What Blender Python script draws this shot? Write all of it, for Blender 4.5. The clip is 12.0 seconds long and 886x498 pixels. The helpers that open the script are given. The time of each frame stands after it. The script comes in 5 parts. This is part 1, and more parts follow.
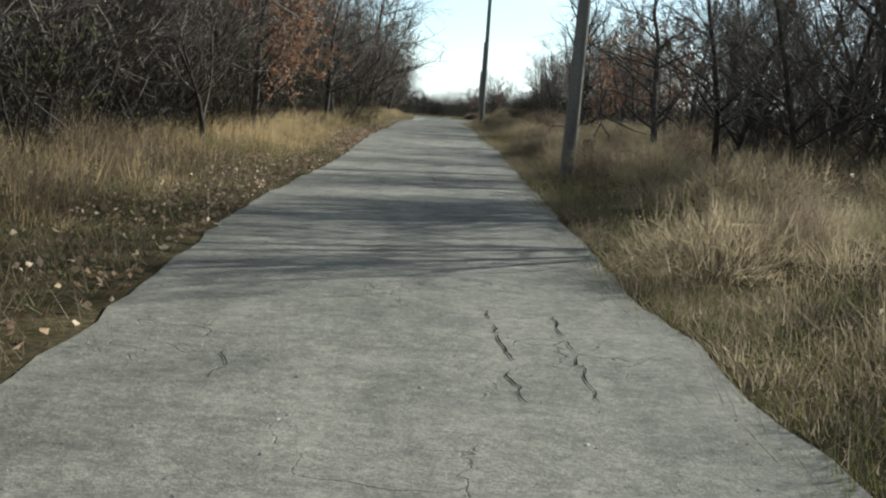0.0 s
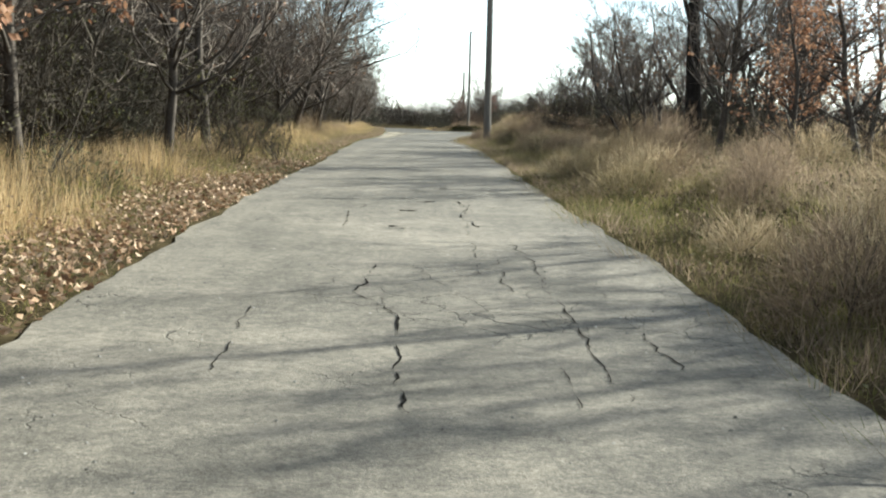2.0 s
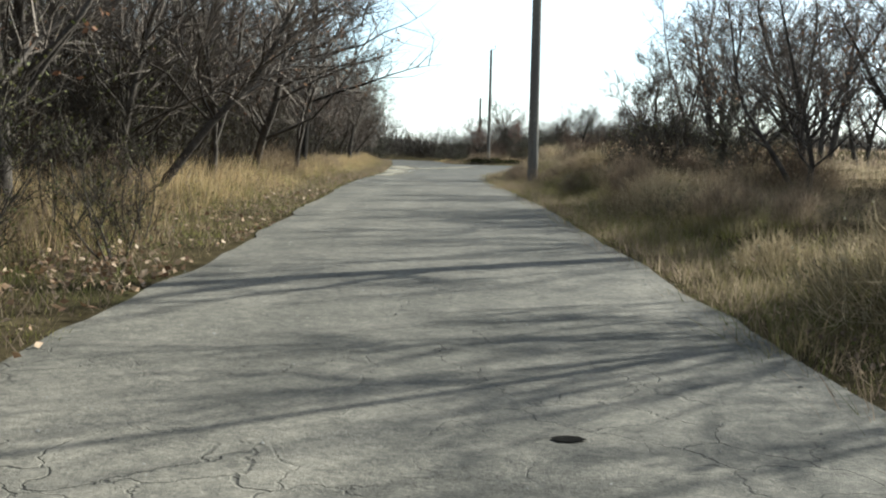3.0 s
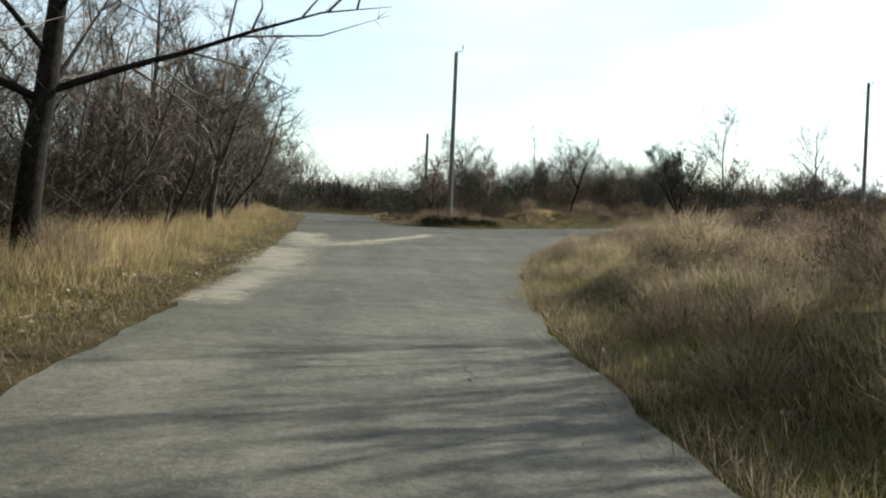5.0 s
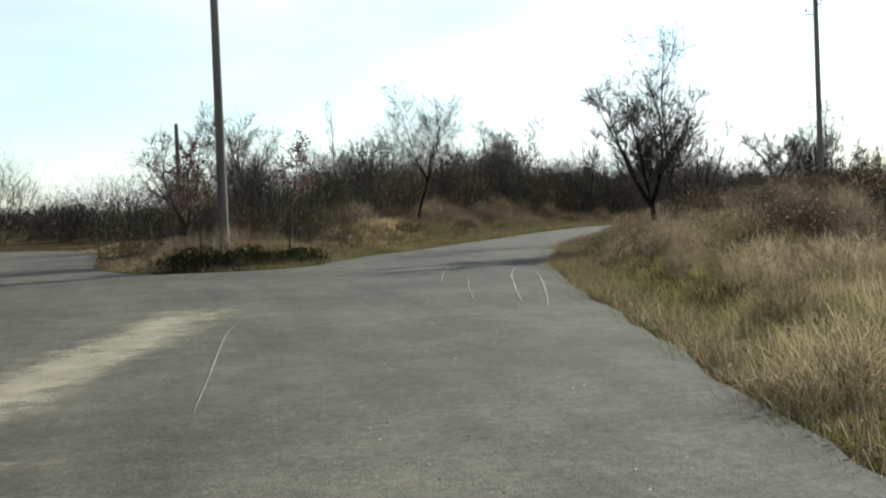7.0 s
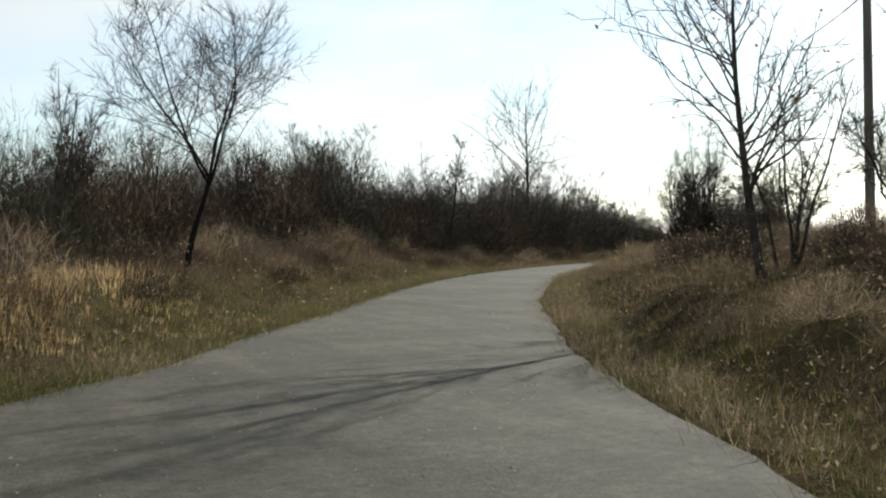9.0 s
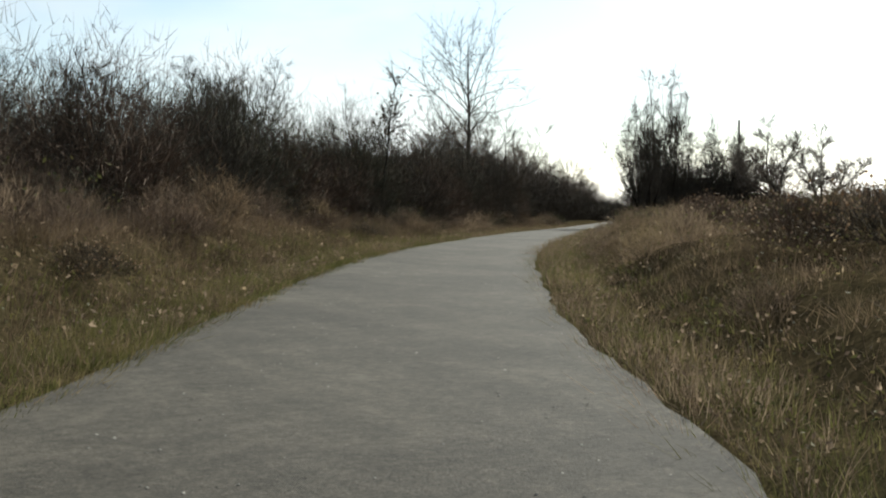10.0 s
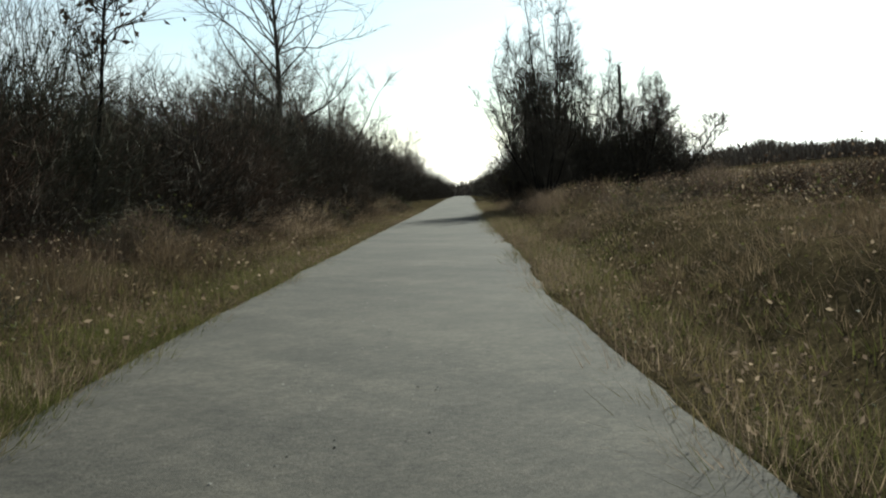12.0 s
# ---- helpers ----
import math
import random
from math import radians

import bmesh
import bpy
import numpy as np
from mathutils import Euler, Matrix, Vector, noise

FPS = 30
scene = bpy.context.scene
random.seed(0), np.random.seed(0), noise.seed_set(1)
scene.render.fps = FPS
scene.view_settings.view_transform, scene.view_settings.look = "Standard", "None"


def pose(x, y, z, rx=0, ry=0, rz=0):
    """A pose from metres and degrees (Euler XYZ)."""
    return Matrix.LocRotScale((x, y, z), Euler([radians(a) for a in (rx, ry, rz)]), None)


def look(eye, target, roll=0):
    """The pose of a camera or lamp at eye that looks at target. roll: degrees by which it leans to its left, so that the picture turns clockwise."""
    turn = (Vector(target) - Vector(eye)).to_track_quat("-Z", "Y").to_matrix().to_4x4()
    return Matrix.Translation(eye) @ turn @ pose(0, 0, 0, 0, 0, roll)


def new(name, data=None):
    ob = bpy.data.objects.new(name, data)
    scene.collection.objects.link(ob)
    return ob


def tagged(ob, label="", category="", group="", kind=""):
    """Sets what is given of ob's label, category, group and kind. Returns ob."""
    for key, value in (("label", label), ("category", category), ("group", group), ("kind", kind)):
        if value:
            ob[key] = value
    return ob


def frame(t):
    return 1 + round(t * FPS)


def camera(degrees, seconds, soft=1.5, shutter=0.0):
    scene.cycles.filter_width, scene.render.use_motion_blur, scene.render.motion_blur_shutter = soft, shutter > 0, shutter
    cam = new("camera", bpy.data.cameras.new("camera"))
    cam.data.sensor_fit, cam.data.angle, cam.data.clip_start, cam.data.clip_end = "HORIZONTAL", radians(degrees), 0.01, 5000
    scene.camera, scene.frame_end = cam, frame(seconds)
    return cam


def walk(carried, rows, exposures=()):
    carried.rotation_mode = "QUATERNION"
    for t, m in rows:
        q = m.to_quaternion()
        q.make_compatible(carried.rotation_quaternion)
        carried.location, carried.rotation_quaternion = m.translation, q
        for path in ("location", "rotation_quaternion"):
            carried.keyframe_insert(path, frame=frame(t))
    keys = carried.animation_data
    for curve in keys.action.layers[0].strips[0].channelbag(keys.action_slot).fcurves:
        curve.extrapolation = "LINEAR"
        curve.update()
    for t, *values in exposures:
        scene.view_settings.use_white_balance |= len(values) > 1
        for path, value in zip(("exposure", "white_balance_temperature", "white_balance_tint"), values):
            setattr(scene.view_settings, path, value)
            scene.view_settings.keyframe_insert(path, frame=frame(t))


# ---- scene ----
# ================= camera and its walk =================
cam = camera(42.86, 12.0, soft=2.1)
PATH = [
    (0, (0.001, -0.001, 1.201), (-0.157, 9.925, -0.005), 4.11),
    (0.5, (-0.277, 6.411, 1.217), (-0.358, 16.332, -0.041), 1.46),
    (1, (-0.421, 12.544, 1.260), (-0.380, 22.466, 0.013), -1.26),
    (1.5, (-0.566, 18.557, 1.274), (-0.731, 28.484, 0.074), -0.97),
    (2, (-0.843, 24.541, 1.259), (-0.847, 34.478, 0.142), 1.43),
    (2.5, (-1.043, 30.764, 1.278), (-1.041, 40.730, 0.461), 2.27),
    (2.7, (-1.168, 33.227, 1.286), (-1.222, 43.190, 0.429), 1.51),
    (4.3, (-1.594, 54.990, 1.734), (-1.860, 64.973, 1.216), 1.87),
    (4.5, (-1.686, 57.707, 1.731), (-1.624, 67.705, 1.518), 2.40),
    (5, (-1.902, 64.340, 1.730), (-1.401, 74.318, 1.301), 2.42),
    (5.5, (-2.056, 70.854, 1.688), (-1.123, 80.785, 0.972), 0.01),
    (6, (-1.883, 77.229, 1.666), (-0.471, 87.104, 0.963), -2.91),
    (6.5, (-1.480, 83.586, 1.673), (0.532, 93.362, 1.053), -4.14),
    (7, (-0.760, 89.507, 1.695), (1.758, 99.179, 1.341), -2.11),
    (7.5, (0.284, 95.650, 1.673), (3.311, 105.181, 1.576), -0.08),
    (7.7, (0.743, 98.001, 1.710), (3.920, 107.481, 1.545), 0.17),
    (9.3, (5.660, 112.672, 1.762), (10.182, 121.590, 1.677), 0.18),
    (9.5, (6.481, 114.466, 1.743), (11.143, 123.312, 1.587), 0.92),
    (10, (8.520, 119.065, 1.723), (13.361, 127.804, 1.282), -0.04),
    (10.5, (10.806, 123.723, 1.740), (16.006, 132.239, 1.083), -1.28),
    (11, (13.354, 128.173, 1.735), (19.037, 136.389, 1.289), 0.27),
    (11.5, (16.018, 132.626, 1.725), (22.009, 140.601, 1.026), -0.70),
    (12, (18.727, 137.092, 1.716), (24.942, 144.898, 1.057), -2.69),
]
EXPOSURES = [(0.0, 0.94, 5700, -1), (0.5, 0.74, 5800, -3), (1.0, 0.96, 5900, -1), (1.5, 1.34, 5920, 1), (2.0, 1.72, 6050, 1), (2.5, 1.52, 5820, 1), (4.5, 0.96, 6000, 0), (7.0, 0.86, 6080, 0),
             (9.5, 0.55, 6380, 4), (11.0, 0.46, 6080, 0), (12.0, 0.36, 6150, -3)]
walk(cam, [(t, look(eye, target, roll)) for t, eye, target, roll in PATH], EXPOSURES)

# ================= world, sun =================
SUN_BEARING, SUN_HEIGHT = 56.0, 27.0
world = bpy.data.worlds.new("world")
scene.world = world
world.use_nodes = True
wn = world.node_tree.nodes
sky = wn.new("ShaderNodeTexSky")
sky.sky_type = "NISHITA"
sky.sun_disc = False
sky.sun_elevation = radians(SUN_HEIGHT)
sky.sun_rotation = radians(SUN_BEARING)
sky.air_density, sky.dust_density, sky.ozone_density = 1.0, 0.3, 2.0
wn["Background"].inputs["Strength"].default_value = 0.15
# thin high haze: part of the blue washes out to white
haze = wn.new("ShaderNodeHueSaturation")
haze.inputs["Saturation"].default_value, haze.inputs["Value"].default_value = 0.55, 0.62
cloud, ray, veil = wn.new("ShaderNodeTexNoise"), wn.new("ShaderNodeTexCoord"), wn.new("ShaderNodeMapRange")
flat = wn.new("ShaderNodeMapping")
flat.inputs["Scale"].default_value = (1.0, 1.0, 3.2)
cloud.inputs["Scale"].default_value, cloud.inputs["Detail"].default_value = 2.6, 7.0
veil.inputs["From Min"].default_value, veil.inputs["From Max"].default_value = 0.40, 0.62
veil.inputs["To Min"].default_value, veil.inputs["To Max"].default_value = 0.66, 0.15
world.node_tree.links.new(ray.outputs["Generated"], flat.inputs["Vector"])
world.node_tree.links.new(flat.outputs["Vector"], cloud.inputs["Vector"])
world.node_tree.links.new(cloud.outputs["Fac"], veil.inputs["Value"])
world.node_tree.links.new(veil.outputs["Result"], haze.inputs["Saturation"])
world.node_tree.links.new(sky.outputs[0], haze.inputs["Color"])
world.node_tree.links.new(haze.outputs[0], wn["Background"].inputs["Color"])
sun_data = bpy.data.lights.new("sun", "SUN")
sun_data.energy, sun_data.angle, sun_data.color = 5.0, radians(0.6), (1.0, 0.94, 0.85)
sun = new("sun", sun_data)
sun.matrix_world = look((100 * math.sin(radians(SUN_BEARING)), 100 * math.cos(radians(SUN_BEARING)),
                         100 * math.tan(radians(SUN_HEIGHT))), (0, 0, 0))

# ================= materials =================
def material(name, colors, rough=0.9, scale=3.0, detail=6.0, fine=60.0, bump=0.3, bump_dist=0.01,
             island=0.0, glow_through=0.0, spec=0.2, patch=None, metallic=0.0, stretch=None, weight=0.5):
    """Noise-mixed base colour at two scales, optional tint per piece, bump, optional light through thin leaves."""
    m = bpy.data.materials.new(name)
    m.use_nodes = True
    nt = m.node_tree
    n, link = nt.nodes, nt.links.new
    bsdf = n["Principled BSDF"]
    bsdf.inputs["Roughness"].default_value = rough
    bsdf.inputs["Specular IOR Level"].default_value = spec
    bsdf.inputs["Metallic"].default_value = metallic
    geo = n.new("ShaderNodeNewGeometry")
    big = n.new("ShaderNodeTexNoise")
    big.inputs["Scale"].default_value, big.inputs["Detail"].default_value = scale, detail
    where = geo.outputs["Position"]
    if stretch:
        mp = n.new("ShaderNodeMapping")
        mp.inputs["Scale"].default_value = stretch
        link(where, mp.inputs["Vector"])
        where = mp.outputs["Vector"]
    link(where, big.inputs["Vector"])
    small = n.new("ShaderNodeTexNoise")
    small.inputs["Scale"].default_value, small.inputs["Detail"].default_value = fine, 4.0
    link(geo.outputs["Position"], small.inputs["Vector"])
    mix = n.new("ShaderNodeMath")
    mix.operation = "MULTIPLY_ADD"
    link(small.outputs["Fac"], mix.inputs[0])
    mix.inputs[1].default_value = weight
    half = n.new("ShaderNodeMath")
    half.operation = "MULTIPLY"
    half.inputs[1].default_value = 1.0 - weight
    link(big.outputs["Fac"], half.inputs[0])
    link(half.outputs[0], mix.inputs[2])
    value = mix
    if island:
        add = n.new("ShaderNodeMath")
        add.operation = "MULTIPLY_ADD"
        link(geo.outputs["Random Per Island"], add.inputs[0])
        add.inputs[1].default_value = island
        shift = n.new("ShaderNodeMath")
        shift.operation = "SUBTRACT"
        link(mix.outputs[0], shift.inputs[0])
        shift.inputs[1].default_value = island / 2
        link(shift.outputs[0], add.inputs[2])
        value = add
    ramp = n.new("ShaderNodeValToRGB")
    el = ramp.color_ramp.elements
    lo, hi = (0.32, 0.68) if not island else (0.1, 0.9)
    for i, c in enumerate(colors):
        p = lo + (hi - lo) * i / max(1, len(colors) - 1)
        e = el[i] if i < 2 else el.new(p)
        e.position, e.color = p, (*c, 1)
    link(value.outputs[0], ramp.inputs["Fac"])
    color = ramp.outputs["Color"]
    if patch:
        pc, pscale, lo, hi = patch
        pn = n.new("ShaderNodeTexNoise")
        pn.inputs["Scale"].default_value, pn.inputs["Detail"].default_value = pscale, 5.0
        link(where, pn.inputs["Vector"])
        pr = n.new("ShaderNodeMapRange")
        pr.inputs["From Min"].default_value, pr.inputs["From Max"].default_value = lo, hi
        link(pn.outputs["Fac"], pr.inputs["Value"])
        pm = n.new("ShaderNodeMix")
        pm.data_type = "RGBA"
        link(pr.outputs["Result"], pm.inputs["Factor"])
        link(color, pm.inputs["A"])
        pm.inputs["B"].default_value = (*pc, 1)
        color = pm.outputs["Result"]
    link(color, bsdf.inputs["Base Color"])
    if bump:
        bn = n.new("ShaderNodeBump")
        bn.inputs["Strength"].default_value, bn.inputs["Distance"].default_value = bump, bump_dist
        link(mix.outputs[0], bn.inputs["Height"])
        link(bn.outputs["Normal"], bsdf.inputs["Normal"])
    if glow_through:
        tr = n.new("ShaderNodeBsdfTranslucent")
        link(color, tr.inputs["Color"])
        ms = n.new("ShaderNodeMixShader")
        ms.inputs[0].default_value = glow_through
        link(bsdf.outputs[0], ms.inputs[1])
        link(tr.outputs[0], ms.inputs[2])
        link(ms.outputs[0], n["Material Output"].inputs["Surface"])
    return m


def asphalt_material():
    """Worn asphalt: blotches of wear, stone grain at three sizes, fine crazing in patches."""
    m = bpy.data.materials.new("worn_asphalt")
    m.use_nodes = True
    n, link = m.node_tree.nodes, m.node_tree.links.new
    bsdf = n["Principled BSDF"]
    bsdf.inputs["Roughness"].default_value, bsdf.inputs["Specular IOR Level"].default_value = 0.9, 0.15
    where = n.new("ShaderNodeNewGeometry").outputs["Position"]

    def tex(scale, detail, rough, stretch=None):
        t = n.new("ShaderNodeTexNoise")
        t.inputs["Scale"].default_value, t.inputs["Detail"].default_value, t.inputs["Roughness"].default_value = scale, detail, rough
        if stretch:
            mp = n.new("ShaderNodeMapping")
            mp.inputs["Scale"].default_value = stretch
            link(where, mp.inputs["Vector"])
            link(mp.outputs[0], t.inputs["Vector"])
        else:
            link(where, t.inputs["Vector"])
        return t.outputs["Fac"]

    def calc(op, a, b, c=None):
        node = n.new("ShaderNodeMath")
        node.operation = op
        for k, v in enumerate((a, b, c)):
            if v is None:
                continue
            if isinstance(v, (int, float)):
                node.inputs[k].default_value = v
            else:
                link(v, node.inputs[k])
        return node.outputs[0]

    def span(v, lo, hi, a=0.0, b=1.0):
        node = n.new("ShaderNodeMapRange")
        for key, value in (("From Min", lo), ("From Max", hi), ("To Min", a), ("To Max", b)):
            node.inputs[key].default_value = value
        link(v, node.inputs["Value"])
        return node.outputs["Result"]

    blotch, wear, streak = tex(0.45, 9, 0.62), tex(2.6, 10, 0.7), tex(1.1, 6, 0.6, (1.6, 0.16, 1.0))
    coarse, grain, fine = tex(14, 6, 0.75), tex(48, 4, 0.7), tex(150, 2, 0.6)
    tone = calc("MULTIPLY_ADD", blotch, 0.6, calc("MULTIPLY_ADD", wear, 0.46, calc("MULTIPLY_ADD", streak, 0.4, -0.22)))
    tone = calc("ADD", tone, calc("MULTIPLY_ADD", coarse, 0.7, -0.35))
    tone = calc("ADD", tone, calc("MULTIPLY_ADD", grain, 0.55, -0.275))
    tone = calc("ADD", tone, calc("MULTIPLY_ADD", fine, 0.5, -0.25))
    ramp = n.new("ShaderNodeValToRGB")
    el = ramp.color_ramp.elements
    el[0].position, el[0].color = 0.22, (0.037, 0.034, 0.027, 1)
    el[1].position, el[1].color = 0.84, (0.203, 0.18, 0.14, 1)
    mid = el.new(0.52)
    mid.color = (0.099, 0.089, 0.071, 1)
    link(tone, ramp.inputs["Fac"])
    cell = n.new("ShaderNodeTexVoronoi")
    cell.feature = "DISTANCE_TO_EDGE"
    cell.inputs["Scale"].default_value, cell.inputs["Randomness"].default_value = 2.3, 1.0
    bent = n.new("ShaderNodeTexNoise")
    bent.inputs["Scale"].default_value, bent.inputs["Detail"].default_value = 3.0, 6.0
    link(where, bent.inputs["Vector"])
    push = n.new("ShaderNodeVectorMath")
    push.operation = "MULTIPLY_ADD"
    link(bent.outputs["Color"], push.inputs[0])
    push.inputs[1].default_value = (0.5, 0.5, 0.0)
    link(where, push.inputs[2])
    link(push.outputs[0], cell.inputs["Vector"])
    split = n.new("ShaderNodeSeparateXYZ")
    link(where, split.inputs[0])
    worst = calc("MULTIPLY", span(tex(0.5, 4, 0.6), 0.50, 0.60), span(split.outputs["Y"], 36, 52, 1.0, 0.12))
    craze = calc("MULTIPLY", span(cell.outputs["Distance"], 0.002, 0.016, 1.0, 0.0), worst)
    dark = n.new("ShaderNodeMix")
    dark.data_type = "RGBA"
    link(calc("MULTIPLY", craze, 0.6), dark.inputs["Factor"])
    # asphalt colour is brighter at low Y and darker towards Y 106
    tone_by_y = n.new("ShaderNodeHueSaturation")
    link(calc("ADD", span(split.outputs["Y"], 38, 62, 0.34, 0.0), span(split.outputs["Y"], 70, 106, 1.14, 0.68)), tone_by_y.inputs["Value"])
    link(ramp.outputs["Color"], tone_by_y.inputs["Color"])
    link(tone_by_y.outputs[0], dark.inputs["A"])
    dark.inputs["B"].default_value = (0.022, 0.021, 0.018, 1)
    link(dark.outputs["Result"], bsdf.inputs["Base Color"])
    bump = n.new("ShaderNodeBump")
    bump.inputs["Strength"].default_value, bump.inputs["Distance"].default_value = 0.7, 0.012
    height = calc("SUBTRACT", calc("MULTIPLY_ADD", coarse, 0.6, calc("MULTIPLY_ADD", grain, 0.4, calc("MULTIPLY", fine, 0.25))), craze)
    link(height, bump.inputs["Height"])
    link(bump.outputs["Normal"], bsdf.inputs["Normal"])
    return m


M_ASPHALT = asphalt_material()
M_SAND = material("pale_grit", [(0.15, 0.14, 0.115), (0.21, 0.195, 0.16), (0.29, 0.26, 0.21)], 0.95, 2.0, 8, 50, 0.6, 0.01)
M_DRIFT = material("drifted_sand", [(0.17, 0.147, 0.102), (0.28, 0.244, 0.175), (0.42, 0.368, 0.27)], 0.95, 2.0, 8, 50, 0.4, 0.006)
dn = M_DRIFT.node_tree.nodes
dl = M_DRIFT.node_tree.links.new
rim, fray, drift_pos = dn.new("ShaderNodeAttribute"), dn.new("ShaderNodeTexNoise"), dn.new("ShaderNodeNewGeometry")
rim.attribute_name = "rim"
fray.inputs["Scale"].default_value, fray.inputs["Detail"].default_value, fray.inputs["Roughness"].default_value = 2.6, 10.0, 0.75
dl(drift_pos.outputs["Position"], fray.inputs["Vector"])
cover = dn.new("ShaderNodeMath")
cover.operation = "MULTIPLY_ADD"
dl(rim.outputs["Fac"], cover.inputs[0])
cover.inputs[1].default_value = -0.42
dl(fray.outputs["Fac"], cover.inputs[2])
fade = dn.new("ShaderNodeMapRange")
fade.inputs["From Min"].default_value, fade.inputs["From Max"].default_value = 0.12, 0.40
fade.inputs["To Max"].default_value = 0.8
dl(cover.outputs[0], fade.inputs["Value"])
clear, blend = dn.new("ShaderNodeBsdfTransparent"), dn.new("ShaderNodeMixShader")
dl(fade.outputs["Result"], blend.inputs[0])
dl(clear.outputs[0], blend.inputs[1])
dl(dn["Principled BSDF"].outputs[0], blend.inputs[2])
dl(blend.outputs[0], dn["Material Output"].inputs["Surface"])
M_CHIP = material("stone_chippings", [(0.07, 0.066, 0.058), (0.14, 0.133, 0.118), (0.30, 0.285, 0.25)], 0.9, 5, 4, 60, 0.0, island=0.8)
M_TAR = material("dark_crack", [(0.008, 0.008, 0.007), (0.022, 0.02, 0.018)], 0.95, 6, 4, 60, 0.2, spec=0.0)
M_SOIL = material("turf_soil", [(0.022, 0.018, 0.01), (0.048, 0.038, 0.021), (0.10, 0.078, 0.042)], 0.98, 2.2, 10, 18, 0.5, 0.04, spec=0.0,
                  patch=((0.05, 0.048, 0.02), 0.3, 0.55, 0.75))
M_BARK = material("grey_bark", [(0.03, 0.025, 0.02), (0.064, 0.053, 0.043), (0.13, 0.112, 0.092)], 0.95, 5, 6, 45, 0.8, 0.02, spec=0.08)
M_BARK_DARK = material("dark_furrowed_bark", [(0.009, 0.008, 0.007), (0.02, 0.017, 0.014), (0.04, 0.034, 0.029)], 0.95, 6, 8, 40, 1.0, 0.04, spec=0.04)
M_TWIG = material("brown_twigs", [(0.066, 0.052, 0.041), (0.145, 0.117, 0.094), (0.26, 0.222, 0.182)], 0.9, 1.5, 3, 20, 0.0, island=0.5, spec=0.1)
M_TWIG_DARK = material("dark_twigs", [(0.032, 0.026, 0.019), (0.058, 0.048, 0.036), (0.1, 0.083, 0.062)], 0.9, 1.2, 3, 20, 0.0, island=0.5, spec=0.1)
M_TWIG_OLIVE = material("olive_grey_twigs", [(0.04, 0.037, 0.026), (0.075, 0.070, 0.048), (0.13, 0.118, 0.085)], 0.9, 1.2, 3, 20, 0.0, island=0.5, spec=0.1)
M_TWIG_RED = material("red_brown_twigs", [(0.06, 0.040, 0.028), (0.115, 0.080, 0.057), (0.20, 0.145, 0.105)], 0.9, 1.2, 3, 20, 0.0, island=0.5, spec=0.1)
M_STALK = material("dry_stalks", [(0.07, 0.051, 0.037), (0.15, 0.11, 0.08), (0.29, 0.22, 0.16)], 0.9, 1.2, 3, 20, 0.0, island=0.6, spec=0.05, glow_through=0.35)
M_POLE = material("weathered_pole_wood", [(0.075, 0.067, 0.057), (0.14, 0.126, 0.107), (0.23, 0.208, 0.178)], 0.9, 3, 8, 40, 0.8, 0.012, stretch=(1.0, 1.0, 0.12))
M_METAL = material("rusty_iron", [(0.06, 0.045, 0.035), (0.12, 0.09, 0.07)], 0.6, 8, 4, 60, 0.2, metallic=0.6)
M_CERAMIC = material("brown_glazed_insulator", [(0.10, 0.05, 0.03), (0.14, 0.07, 0.04)], 0.25, 8, 3, 40, 0.0, spec=0.5)
M_GOLD = material("dry_golden_grass", [(0.23, 0.155, 0.075), (0.46, 0.325, 0.165), (0.68, 0.53, 0.31)], 0.8, 0.5, 5, 8, 0.0, island=0.6, spec=0.05, glow_through=0.45,
                  patch=((0.17, 0.145, 0.062), 0.55, 0.52, 0.68))
M_GREEN = material("short_olive_grass", [(0.055, 0.06, 0.018), (0.115, 0.12, 0.038), (0.24, 0.215, 0.085)], 0.8, 0.6, 5, 8, 0.0, island=0.6, spec=0.05, glow_through=0.3,
                   patch=((0.25, 0.19, 0.095), 0.5, 0.55, 0.72))
M_STRAW = material("straw_coloured_weeds", [(0.17, 0.125, 0.075), (0.37, 0.285, 0.175), (0.62, 0.51, 0.34)], 0.85, 0.4, 5, 8, 0.0, island=0.6, spec=0.05, glow_through=0.45,
                   patch=((0.15, 0.125, 0.06), 0.35, 0.52, 0.68))
M_YELLOW_GREEN = material("yellow_green_grass", [(0.10, 0.10, 0.028), (0.22, 0.205, 0.062), (0.40, 0.35, 0.14)], 0.8, 0.6, 5, 8, 0.0, island=0.6, spec=0.05, glow_through=0.45,
                          patch=((0.10, 0.085, 0.04), 0.6, 0.54, 0.70))
M_WEED = material("brown_withered_weeds", [(0.09, 0.066, 0.046), (0.21, 0.155, 0.108), (0.42, 0.325, 0.225)], 0.85, 0.35, 5, 8, 0.0, island=0.6, spec=0.05, glow_through=0.5,
                  patch=((0.22, 0.17, 0.085), 0.4, 0.52, 0.70))
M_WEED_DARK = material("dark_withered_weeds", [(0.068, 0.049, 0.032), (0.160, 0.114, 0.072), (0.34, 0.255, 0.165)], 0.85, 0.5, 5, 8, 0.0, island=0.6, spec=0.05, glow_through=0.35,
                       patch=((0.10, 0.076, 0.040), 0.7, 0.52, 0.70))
M_LITTER = material("fallen_oak_leaves", [(0.12, 0.065, 0.035), (0.29, 0.185, 0.105), (0.52, 0.39, 0.27)], 0.75, 2, 4, 30, 0.0, island=0.8, glow_through=0.15)
M_RUST = material("withered_orange_leaves", [(0.14, 0.066, 0.036), (0.27, 0.14, 0.078), (0.40, 0.245, 0.15)], 0.75, 2, 4, 30, 0.0, island=0.8, glow_through=0.35)
